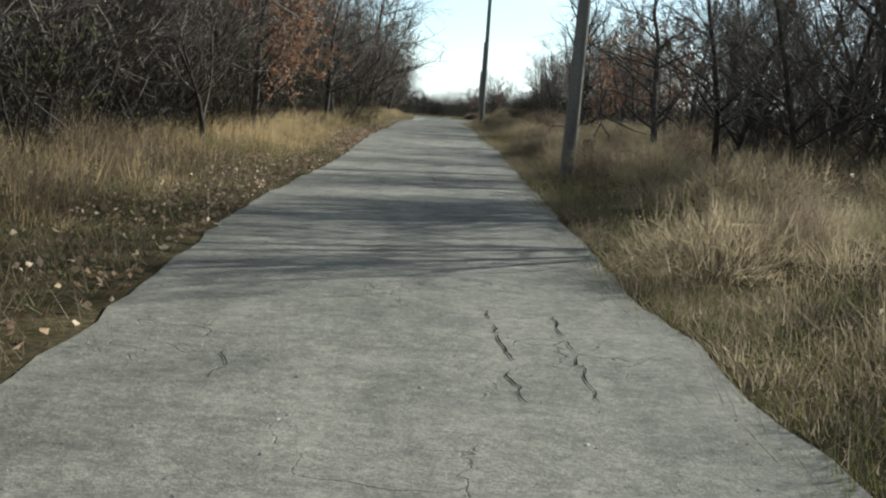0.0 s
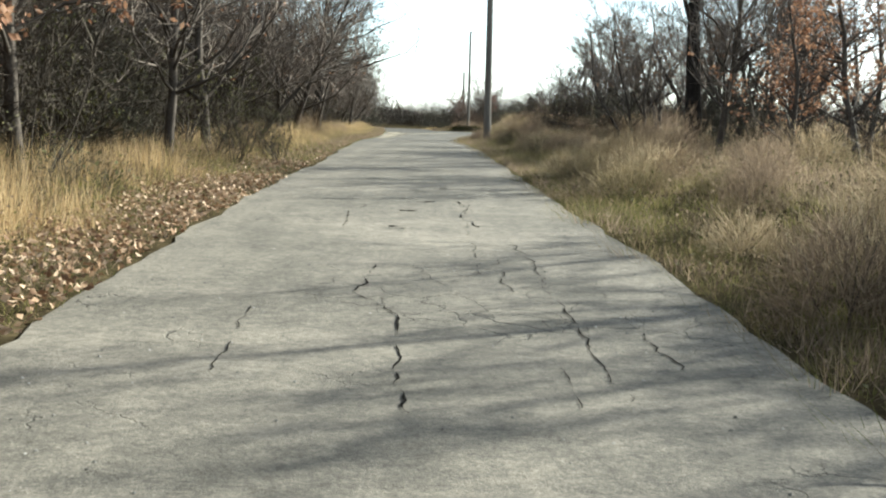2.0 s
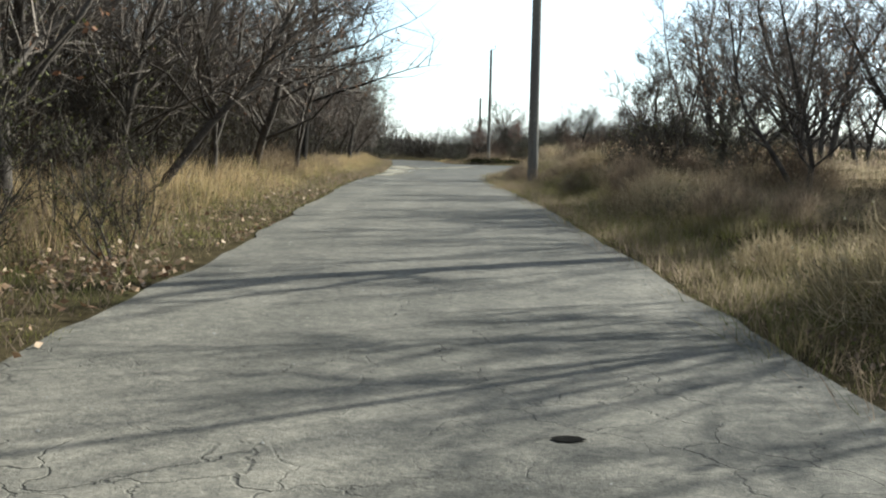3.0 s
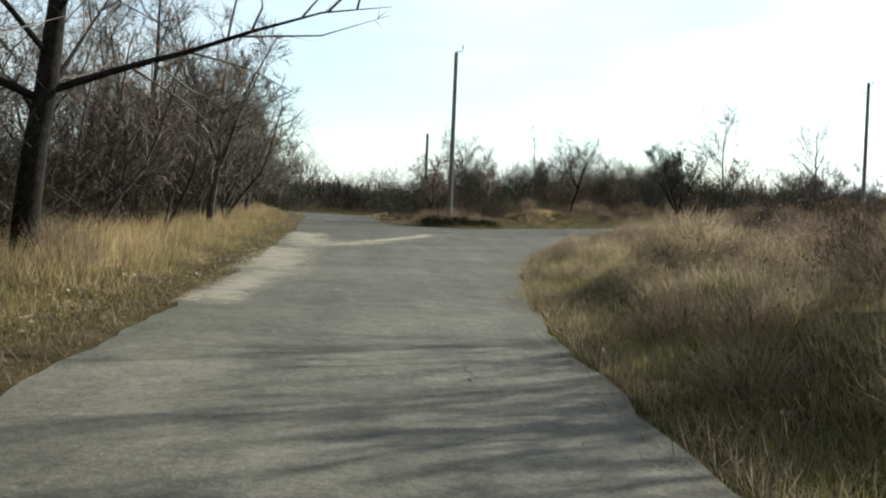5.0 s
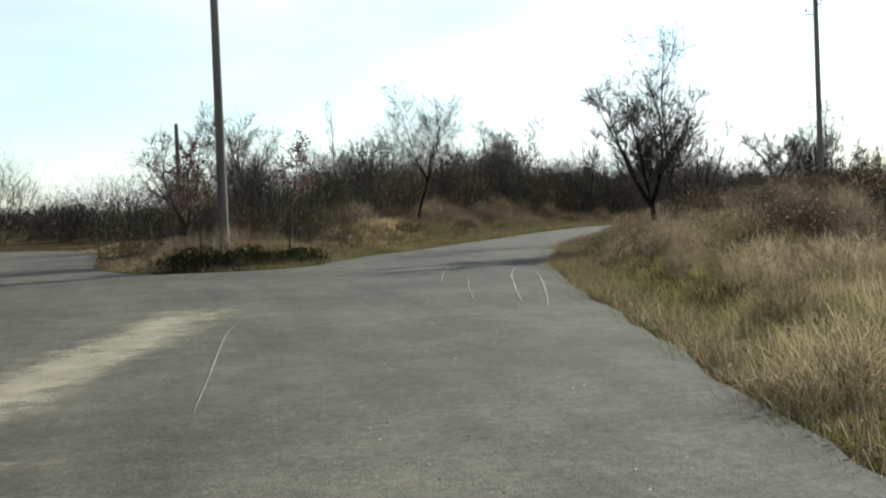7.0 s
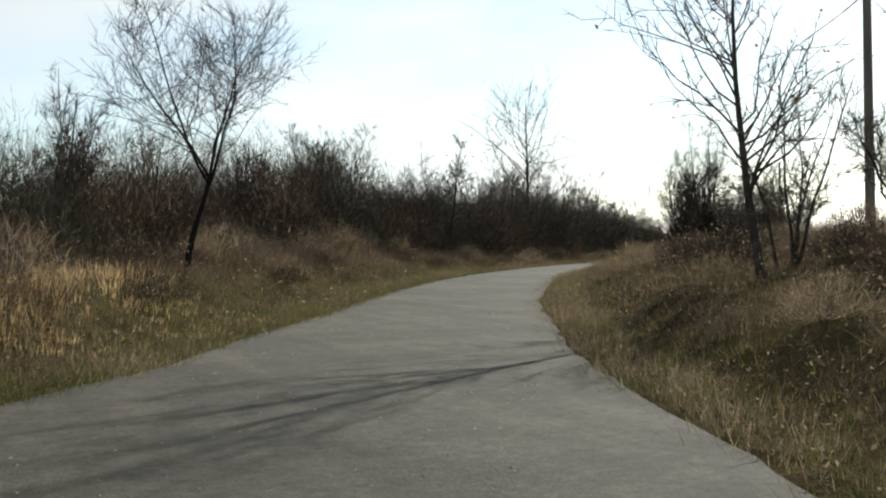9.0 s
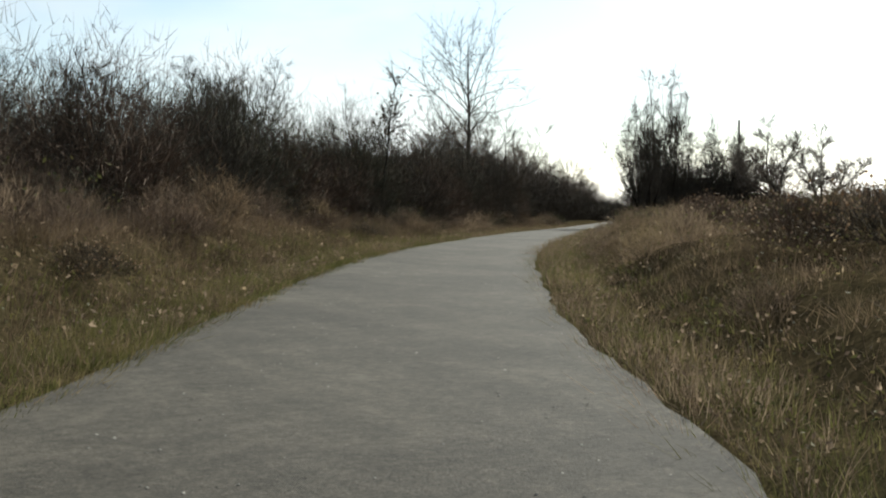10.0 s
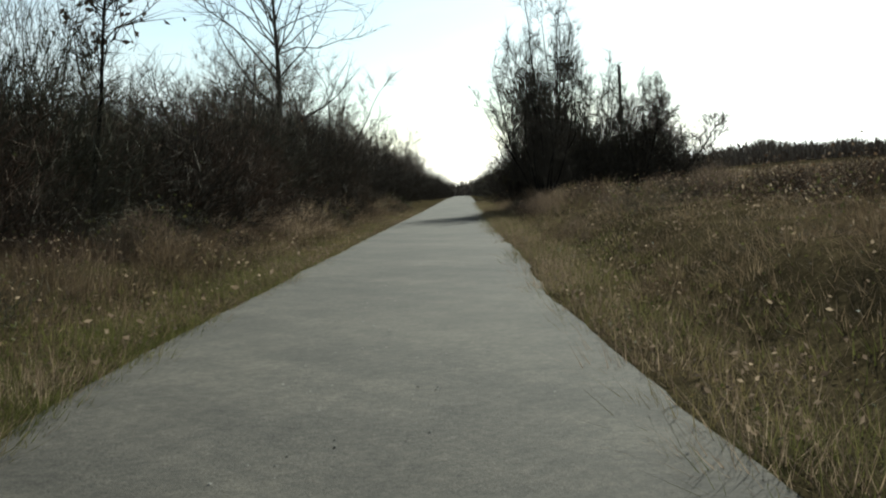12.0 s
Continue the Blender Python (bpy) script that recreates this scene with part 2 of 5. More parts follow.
M_MAROON = material("withered_maroon_leaves", [(0.06, 0.018, 0.014), (0.12, 0.038, 0.028), (0.2, 0.08, 0.05)], 0.8, 2, 4, 30, 0.0, island=0.8, glow_through=0.3)
# near-black green: the shade of the corner bank put into leaf colour
M_SHADE_LEAF = material("bank_shade_leaves", [(0.012, 0.016, 0.006), (0.026, 0.031, 0.012), (0.048, 0.053, 0.022)], 0.95, 2, 4, 30, 0.0, island=0.8, spec=0.0)
M_OLIVE = material("sparse_olive_leaves", [(0.05, 0.055, 0.018), (0.10, 0.10, 0.035), (0.17, 0.15, 0.06)], 0.75, 2, 4, 30, 0.0, island=0.8, glow_through=0.3)


# ================= helpers of the scene =================
def mesh_from(name, verts, faces, mat, smooth=False):
    me = bpy.data.meshes.new(name)
    me.from_pydata([tuple(map(float, v)) for v in verts], [], [tuple(map(int, f)) for f in faces])
    me.materials.append(mat)
    if smooth:
        me.polygons.foreach_set("use_smooth", [True] * len(me.polygons))
    me.update()
    return me


def fast_mesh(name, verts, tris, mat):
    """A triangle mesh from numpy arrays."""
    me = bpy.data.meshes.new(name)
    nv, nf = len(verts), len(tris)
    me.vertices.add(nv)
    me.vertices.foreach_set("co", np.asarray(verts, np.float32).ravel())
    me.loops.add(nf * 3)
    me.loops.foreach_set("vertex_index", np.asarray(tris, np.int32).ravel())
    me.polygons.add(nf)
    me.polygons.foreach_set("loop_start", np.arange(0, nf * 3, 3, dtype=np.int32))
    me.materials.append(mat)
    me.update(calc_edges=True)
    me.validate()
    return me


def part(name, me, parent, label=""):
    ob = new(name, me)
    ob.parent = parent
    return tagged(ob, label)


def spline(points, step):
    """Catmull-Rom line through the points, resampled at an even step."""
    dense = [points[0]]
    for u, v in zip(points, points[1:]):
        k = max(1, int(math.hypot(v[0] - u[0], v[1] - u[1]) / 9.0))
        dense += [(u[0] + (v[0] - u[0]) * i / k, u[1] + (v[1] - u[1]) * i / k) for i in range(1, k + 1)]
    p = np.array(dense, float)
    p = np.vstack([2 * p[0] - p[1], p, 2 * p[-1] - p[-2]])
    out = []
    for a, b, c, d in zip(p, p[1:], p[2:], p[3:]):
        n = max(2, int(np.linalg.norm(c - b) / 0.1))
        t = np.linspace(0, 1, n, endpoint=False)[:, None]
        out.append(0.5 * (2 * b + (c - a) * t + (2 * a - 5 * b + 4 * c - d) * t**2 + (3 * b - a - 3 * c + d) * t**3))
    q = np.vstack(out + [p[-2:-1]])
    s = np.r_[0, np.cumsum(np.hypot(*np.diff(q, axis=0).T))]
    u = np.arange(0, s[-1], step)
    return np.c_[np.interp(u, s, q[:, 0]), np.interp(u, s, q[:, 1])]


# ================= the road's plan =================
LEFT_EDGE = [(-1.6, -60), (-1.7, 0), (-1.8, 5), (-2.1, 8.4), (-2.4, 14), (-2.7, 23), (-3.1, 30.6), (-3.3, 36), (-3.4, 42), (-3.45, 51),
             (-3.75, 60), (-4.0, 66), (-4.15, 73), (-4.2, 80), (-4.4, 88), (-4.75, 95.5), (-5.0, 102), (-5.8, 115), (-6.7, 128),
             (-9, 135.5), (-16, 141), (-40, 149)]
ISLAND_EDGE = [(-40, 154), (-14, 146), (-6.2, 141.5), (-3.2, 136.5), (-2.5, 130), (-2.2, 121), (-1.9, 117.6), (-1.3, 115.2), (-0.5, 114.1), (0.8, 113.5), (2.2, 113.9),
               (3.1, 115.2), (3.9, 117.1), (5.1, 119.3), (6.7, 121.3), (8.5, 124.4), (9.8, 126.4), (11.8, 129.8), (16.7, 137.7), (21.2, 143.8), (25.8, 149.2),
               (33.3, 158.1), (41.8, 168.4), (50.2, 178.5), (102.8, 241.6), (150, 298.3), (215, 376.3)]
RIGHT_EDGE = [(217.5, 374.4), (152.4, 296.3), (105.2, 239.6), (52.6, 176.5), (44.1, 166.5), (35.6, 156.3), (31.0, 150.6), (25.8, 144.3), (21.4, 138.4), (18, 133.1), (15.2, 128.6), (12.7, 123.9),
              (10.5, 119.6), (8.5, 114.6), (6.6, 109.7), (6.0, 107.6), (5.2, 105), (4.6, 102.8), (4.0, 100.4), (3.45, 98.2), (2.8, 96), (2.2, 93.5), (1.7, 91.2), (1.3, 89.4),
              (0.6, 84.9), (0.1, 80.5), (-0.1, 77.8), (-0.3, 73.5), (-0.3, 66.9), (-0.15, 62), (0.1, 54), (0.4, 46), (0.6, 40), (0.9, 33.5),
              (1.0, 28), (1.1, 15.2), (1.2, 8), (1.4, 4.9), (1.5, 0), (1.6, -60)]
FAR_LANE = 219.5  # length of the right-hand edge that lies beyond the clump of stems


def ragged(line, size):
    q = line.copy()
    for i, (x, y) in enumerate(line):
        q[i, 0] += size * (0.5 * noise.noise((x * 0.7, y * 0.7, 3.0)) + 0.5 * noise.noise((x * 4, y * 4, 7.0)))
        q[i, 1] += 0.6 * size * noise.noise((x * 1.1, y * 1.1, 13.0))
    return q


EDGE_L, EDGE_I, EDGE_R = (ragged(spline(e, 0.4), size) for e, size in ((LEFT_EDGE, 0.16), (ISLAND_EDGE, 0.06), (RIGHT_EDGE, 0.14)))
OUTLINE = np.vstack([EDGE_L, EDGE_I, EDGE_R])
COARSE = []
for e in (LEFT_EDGE, ISLAND_EDGE, RIGHT_EDGE):
    q = spline(e, 1.5)
    COARSE.append(q[(q[:, 1] < 182) | (np.arange(len(q)) % 12 == 0)])


def line_distance(pts, line):
    best = np.full(len(pts), 1e9)
    for a, b in zip(line, line[1:]):
        ab = b - a
        t = np.clip(((pts - a) @ ab) / (ab @ ab), 0, 1)
        best = np.minimum(best, ((pts - a - t[:, None] * ab) ** 2).sum(1))
    return np.sqrt(best)


def inside_road(pts):
    ring = np.vstack(COARSE)
    hit = np.zeros(len(pts), bool)
    for a, b in zip(ring, np.roll(ring, -1, 0)):
        if a[1] == b[1]:
            continue
        cross = (a[1] > pts[:, 1]) != (b[1] > pts[:, 1])
        hit ^= cross & (pts[:, 0] < (b[0] - a[0]) * (pts[:, 1] - a[1]) / (b[1] - a[1]) + a[0])
    return hit


def road_z(y):
    return np.interp(y, [0, 12, 30, 55, 65, 77, 90, 113, 137], [0, 0.05, 0.08, 0.53, 0.53, 0.46, 0.48, 0.54, 0.52])


def lane_ahead(x, y):
    """Length along the straight last lane and distance to the side of it."""
    return (x - 18.7) * 0.640 + (y - 137.1) * 0.768, (x - 18.7) * 0.768 - (y - 137.1) * 0.640


def dip(x, y):
    """The last lane runs gently downhill."""
    s, side = lane_ahead(np.asarray(x, float), np.asarray(y, float))
    return np.interp(s, [6, 16, 26, 52, 133, 200, 300, 420, 900, 2600], [0, -0.06, -0.18, -0.62, -1.75, -2.9, -4.7, -6.8, -15, -48]) * np.exp(-(side / (34 + 0.2 * np.clip(s - 150, 0, 2500))) ** 2)


def ease(v, a, b):
    t = np.clip((v - a) / (b - a), 0, 1)
    return t * t * (3 - 2 * t)


def wave(x, y, k, seed):
    """Cheap smooth unevenness, about -1 to 1."""
    return (np.sin(x * k + seed) * np.cos(y * k * 1.13 + 2 * seed) + np.sin((x + y) * k * 0.63 + 3 * seed) * 0.7
            + np.sin((x - 1.7 * y) * k * 1.9 + seed * 5) * 0.4) / 2.1


def ground_z(pts):
    """Height of the land: verges, banks beside the road, the knoll by the bend, the open field."""
    pts = np.asarray(pts, float)
    x, y = pts[:, 0], pts[:, 1]
    dl, di, dr = (line_distance(pts, e) for e in COARSE)
    d = np.minimum(np.minimum(dl, di), dr)
    inside = inside_road(pts)
    bank_l = 0.10 + 0.1 * ease(dl, 1.5, 4)
    bank_i = (0.5 * ease(y, 160, 125) + 0.2) * (0.3 + 0.7 * ease(x, 2.5, 7.0))
    bank_r = 0.30 + 0.28 * ease(y, 52, 66) * ease(y, 92, 76) + 0.2 * ease(y, 98, 110)
    near = np.argmin(np.stack([dl, di, dr]), 0)
    bank = np.choose(near, [bank_l, bank_i, bank_r]) * ease(d, 0.75, 2.1)
    knoll = 0.85 * np.exp(-(((x - 24) / 15) ** 2 + ((y - 118) / 30) ** 2)) * ease(dr, 1, 9)
    field = 0.35 * ease(dr, 3, 30) * (near == 2)
    rough = (0.05 * wave(x, y, 1.3, 1.0) + 0.08 * wave(x, y, 0.35, 2.0)) * ease(d, 0.6, 3) + 0.09 * wave(x, y, 2.3, 5.0) * ease(d, 0.5, 1.6) * (near == 2)
    far = 2.2 * wave(x, y, 0.012, 4.0) * ease(np.hypot(x - 10, y - 90), 160, 500)
    s, side = lane_ahead(x, y)
    sunk = 0.3 * ease(s, 110, 140) * (np.abs(side) < 14)
    z = road_z(y) + dip(x, y) + np.where(inside, -0.025 - 0.12 * np.where(near == 0, ease(d, 0.25, 0.8), ease(d, 0.0, 0.6)), -0.025 + 0.035 * (near == 0) * ease(d, 0.0, 0.3) + bank + knoll + field + rough) + far - sunk - 0.045 * (near == 1) * ease(d, 0.8, 0.3)
    return z


def land(x, y):
    return float(ground_z([(x, y)])[0])


# ================= ground, road =================
def axis(lo, hi, step, far, fine):
    mid = np.arange(lo, hi + step / 2, step)
    mid = np.unique(np.r_[mid, np.arange(fine[0], fine[1], step / 2)].round(3))
    out = np.geomspace(step * 1.5, far, 26)
    return np.r_[lo - out[::-1], mid, hi + out]


gx, gy = axis(-30, 104, 0.8, 2600, (-7.6, 36)), axis(-10, 240, 0.8, 2600, (-2.4, 158))
GX, GY = np.meshgrid(gx, gy)
GP = np.c_[GX.ravel(), GY.ravel()]
GZ = ground_z(GP)
gi = np.arange(len(GP)).reshape(GX.shape)
quad = np.stack([gi[:-1, :-1], gi[:-1, 1:], gi[1:, 1:], gi[1:, :-1]], -1).reshape(-1, 4)
gtri = np.vstack([quad[:, [0, 1, 2]], quad[:, [0, 2, 3]]])
ground = new("ground", fast_mesh("ground", np.c_[GP, GZ], gtri, M_SOIL))
ground.data.polygons.foreach_set("use_smooth", [True] * len(ground.data.polygons))
tagged(ground, "brown and olive autumn turf and bare soil", "ground", kind="structure")


def flat_patch(ring, lift, step=0.8):
    """A sheet inside a ring of points, laid on the road's height."""
    from mathutils.geometry import delaunay_2d_cdt
    ring = np.asarray(ring)
    lo, hi = ring.min(0), ring.max(0)
    ax, ay = np.meshgrid(np.arange(lo[0], hi[0], step), np.arange(lo[1], hi[1], step))
    inner = np.c_[ax.ravel(), ay.ravel()]
    hit = np.zeros(len(inner), bool)
    for a, b in zip(ring, np.roll(ring, -1, 0)):
        if a[1] != b[1]:
            cross = (a[1] > inner[:, 1]) != (b[1] > inner[:, 1])
            hit ^= cross & (inner[:, 0] < (b[0] - a[0]) * (inner[:, 1] - a[1]) / (b[1] - a[1]) + a[0])
    inner = inner[hit]
    inner = inner[line_distance(inner, np.vstack([ring, ring[:1]])) > step * 0.45]
    pts = [Vector(p) for p in np.vstack([ring, inner])]
    vs, _, fs, _, _, _ = delaunay_2d_cdt(pts, [], [list(range(len(ring)))], 1, 1e-5)
    v2 = np.array([tuple(v) for v in vs])
    z = road_z(v2[:, 1]) + dip(v2[:, 0], v2[:, 1]) + lift + 0.004 * wave(v2[:, 0], v2[:, 1], 0.9, 6.0)
    return np.c_[v2, z], [tuple(f) for f in fs]


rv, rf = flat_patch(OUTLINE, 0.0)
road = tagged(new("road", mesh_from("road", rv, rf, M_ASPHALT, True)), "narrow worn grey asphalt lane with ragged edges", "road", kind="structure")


# ================= trees, shrubs =================
class Wood:
    """Collects tapered limbs and twigs as triangles."""

    def __init__(self, seed):
        self.v, self.f, self.n, self.rng = [], [], 0, np.random.default_rng(seed)

    def limb(self, pts, r0, r1, sides):
        pts = np.asarray(pts)
        k = len(pts)
        t = np.gradient(pts, axis=0)
        t /= np.linalg.norm(t, axis=1)[:, None] + 1e-9
        ref = np.array([0.3, 0.9, 0.2]) if abs(t[0, 2]) > 0.8 else np.array([0, 0, 1.0])
        u = np.cross(t, ref)
        u /= np.linalg.norm(u, axis=1)[:, None] + 1e-9
        w = np.cross(t, u)
        a = np.arange(sides) * 2 * np.pi / sides
        r = np.linspace(r0, r1, k)[:, None, None]
        ring = pts[:, None] + r * (np.cos(a)[None, :, None] * u[:, None] + np.sin(a)[None, :, None] * w[:, None])
        self.v.append(ring.reshape(-1, 3))
        i = np.arange(k * sides).reshape(k, sides) + self.n
        j = np.roll(i, -1, 1)
        self.f.append(np.vstack([np.stack([i[:-1], j[:-1], j[1:]], -1).reshape(-1, 3), np.stack([i[:-1], j[1:], i[1:]], -1).reshape(-1, 3)]))
        self.n += k * sides

    def twigs(self, base, way, length, r):
        """Many thin cones at once."""
        base, way = np.asarray(base), np.asarray(way)
        m = len(base)
        ref = self.rng.normal(size=(m, 3))
        u = np.cross(way, ref)
        u /= np.linalg.norm(u, axis=1)[:, None] + 1e-9
        w = np.cross(way, u)
        r = np.broadcast_to(r, m)[:, None]
        tip = base + way * np.asarray(length)[:, None]
        v = np.stack([base + u * r, base - 0.5 * u * r + 0.87 * w * r, base - 0.5 * u * r - 0.87 * w * r, tip], 1)
        self.v.append(v.reshape(-1, 3))
        i = np.arange(m)[:, None] * 4 + self.n
        self.f.append(np.vstack([i + [0, 1, 3], i + [1, 2, 3]]))
        self.n += 4 * m

    def blades(self, base, way, length, width):
        """Leaves: bent quads."""
        base, way = np.asarray(base), np.asarray(way)
        m = len(base)
        u = np.cross(way, self.rng.normal(size=(m, 3)))
        u /= np.linalg.norm(u, axis=1)[:, None] + 1e-9
        nrm = np.cross(way, u)
        L, W = np.broadcast_to(length, m)[:, None], np.broadcast_to(width, m)[:, None]
        v = np.stack([base, base + way * L * 0.5 + u * W / 2 + nrm * W * 0.2, base + way * L, base + way * L * 0.5 - u * W / 2 + nrm * W * 0.2], 1)
        self.v.append(v.reshape(-1, 3))
        i = np.arange(m)[:, None] * 4 + self.n
        self.f.append(np.vstack([i + [0, 1, 2], i + [0, 2, 3]]))
        self.n += 4 * m

    def mesh(self, name, mat):
        return fast_mesh(name, np.vstack(self.v), np.vstack(self.f), mat)


def unit(v):
    return v / (np.linalg.norm(v, axis=-1, keepdims=True) + 1e-9)


def stem_line(rng, p, way, length, n, wobble, lift):
    pts, d = [np.array(p, float)], unit(np.array(way, float))
    for _ in range(n):
        d = unit(d + rng.normal(size=3) * wobble + np.array([0, 0, lift]))
        pts.append(pts[-1] + d * length / n)
    return np.array(pts)


def along(pts, s):
    k = np.clip(s, 0, 0.999) * (len(pts) - 1)
    i = k.astype(int)
    a = (k - i)[:, None]
    return pts[i] * (1 - a) + pts[i + 1] * a, unit(pts[i + 1] - pts[i])


def tree_meshes(seed, height, radius, stems=1, low=0.25, limbs=16, reach=0.38, subs=6, fine=6, lean=(0, 0), wobble=0.07, rise=0.06,
                steep=0.9, twig=0.4, twig_r=0.007, leaves=0, leaf=0.07, leaf_mat=None, bark=M_BARK, twig_mat=M_TWIG, splay=0.35, top=1.0, fork=0.0, bough=0.45, cheap=False, limb_r=0.42):
    """The meshes of a bare tree: trunk with limbs, crown of branches and twigs, and leaves that still hang on."""
    rng = np.random.default_rng(seed)
    trunk, crown, foliage = Wood(seed + 1), Wood(seed + 2), Wood(seed + 3)
    tips, ways = [], []
    start = np.array([0.0, 0.0, -0.15])
    if fork:
        bole = stem_line(rng, start, (lean[0], lean[1], 1.0), height * fork, 6, wobble * 0.6, 0.05)
        trunk.limb(bole, radius, radius * min(0.9, bough * 1.3), 8)
        start, radius = bole[-1], radius * bough
    for s in range(stems):
        a = rng.uniform(0, 2 * np.pi)
        spread = splay * rng.uniform(0.4, 1.0) if stems > 1 else 0.0
        way = np.array([lean[0] + spread * np.cos(a), lean[1] + spread * np.sin(a), 1.0])
        h = height * (1 - fork) * (rng.uniform(0.7, 1.0) if stems > 1 else 1.0)
        if fork:
            a, spread = 2 * np.pi * (s + rng.uniform(-0.25, 0.25)) / stems, splay * rng.uniform(0.5, 1.1)
            line = stem_line(rng, start - [0, 0, 0.25 * rng.uniform() * height * fork], (lean[0] + spread * np.cos(a), lean[1] + spread * np.sin(a), 1.0), h * (1 + 0.25 * spread), 9, wobble, rise)
        else:
            line = stem_line(rng, (0.12 * np.cos(a) * (stems > 1), 0.12 * np.sin(a) * (stems > 1), -0.15), way, h * 1.03, 11, wobble, rise)
        trunk.limb(line, radius, max(0.006, radius * 0.12), 7 if radius > 0.08 else 5)
        count = max(3, int(limbs / stems**0.6))
        for s0 in np.sort(rng.uniform(low, 0.97, count)):
            p, t = along(line, np.array([s0]))
            b = rng.uniform(0, 2 * np.pi)
            out = np.array([np.cos(b), np.sin(b), rng.uniform(0.3, 1.0) * steep])
            length = height * reach * (1.15 - s0 * 0.85 * top) * rng.uniform(0.6, 1.15)
            n = 5 if length > 1.6 else 3
            out = unit(out) + 0.5 * t[0]
            limb = stem_line(rng, p[0], out, length, n, 0.2, 0.10)
            r = max(0.007, radius * limb_r * (1.15 - s0))
            (trunk if r > 0.02 else crown).limb(limb, r, 0.004, 4 if r > 0.03 else 3)
            k = max(2, int(subs * length / (height * reach) + 0.5))
            sp, st = along(limb, rng.uniform(0.2, 1.0, k))
            for q, d in zip(sp, st):
                out = unit(d + rng.normal(size=3) * 0.65 + [0, 0, 0.2])
                ln = length * rng.uniform(0.25, 0.5)
                sub = stem_line(rng, q, out, ln, 2, 0.2, 0.06)
                if cheap:
                    crown.twigs(sub[:1], unit(sub[-1:] - sub[:1]), [ln], max(0.006, r * 0.45))
                else:
                    crown.limb(sub, max(0.005, r * 0.4), 0.003, 3)
                tp, tw = along(sub, rng.uniform(0.1, 1.0, fine))
                tips.append(tp)
                ways.append(unit(tw + rng.normal(size=tw.shape) * 0.6 + [0, 0, 0.15]))
            tp, tw = along(limb, rng.uniform(0.3, 1.0, fine))
            tips.append(tp)
            ways.append(unit(tw + rng.normal(size=tw.shape) * 0.6 + [0, 0, 0.15]))
    tips, ways = np.vstack(tips), np.vstack(ways)
    ln = twig * rng.uniform(0.4, 1.3, len(tips))
    crown.twigs(tips, ways, ln, twig_r * rng.uniform(0.7, 1.3, len(tips)))
    out = [("trunk", trunk.mesh("trunk", bark)), ("crown", crown.mesh("crown", twig_mat))]
    if leaves:
        pick = rng.integers(0, len(tips), leaves)
        base = tips[pick] + ways[pick] * (ln[pick] * rng.uniform(0.2, 1, leaves))[:, None]
        w = unit(rng.normal(size=(leaves, 3)) + [0, 0, -0.6])
        foliage.blades(base, w, leaf * rng.uniform(0.6, 1.3, leaves), leaf * 0.6)
        out.append(("leaves", foliage.mesh("leaves", leaf_mat or M_RUST)))
    return out


def plant(name, meshes, x, y, turn=0.0, size=1.0, label="", category="tree", group="", dz=0.0, tilt=0.0):
    ob = new(name)
    for n, me in meshes:
        part(n, me, ob)
    ob.matrix_basis = pose(x, y, land(x, y) + dz, 0, tilt, 0) @ pose(0, 0, 0, 0, 0, turn) @ Matrix.Diagonal((size, size, size, 1))
    return tagged(ob, label, category, group)


def rows_of(name, kinds, places, seed, sizes, label, category, group):
    """Scattered repeats: places is an array of x, y; each takes one kind, a turn and a size."""
    rng = np.random.default_rng(seed)
    zs = ground_z(places)
    for (x, y), z in zip(places, zs):
        k, s = rng.integers(len(kinds)), rng.uniform(*sizes)
        ob = new(name)
        for n, me in kinds[k][0]:
            part(n, me, ob)
        ob.matrix_basis = pose(x, y, z, rng.uniform(-4, 4), rng.uniform(-4, 4), rng.uniform(0, 360)) @ Matrix.Diagonal((s, s, s * rng.uniform(0.88, 1.12), 1))
        tagged(ob, kinds[k][1] or label, category, group)


def beside(line, lo, hi, step, near, far, seed, sign):
    """Places along an edge between two lengths y (or along it), at offsets from near to far to one side."""
    rng = np.random.default_rng(seed)
    q = spline(line, 0.5)
    if line is RIGHT_EDGE:
        lo, hi = lo + FAR_LANE, hi + FAR_LANE
    t = unit(np.gradient(q, axis=0))
    nrm = np.c_[-t[:, 1], t[:, 0]] * sign
    s = np.arange(len(q)) * 0.5
    out = []
    u = lo
    while u < hi:
        i = min(len(q) - 1, int(u / 0.5))
        out.append(q[i] + nrm[i] * rng.uniform(near, far) + rng.normal(size=2) * 0.2)
        u += step * rng.uniform(0.6, 1.4)
    return np.array(out)


def clear_of_road(p, gap):
    d = np.minimum.reduce([line_distance(p, e) for e in COARSE])
    return p[(~inside_road(p)) & (d > gap)]


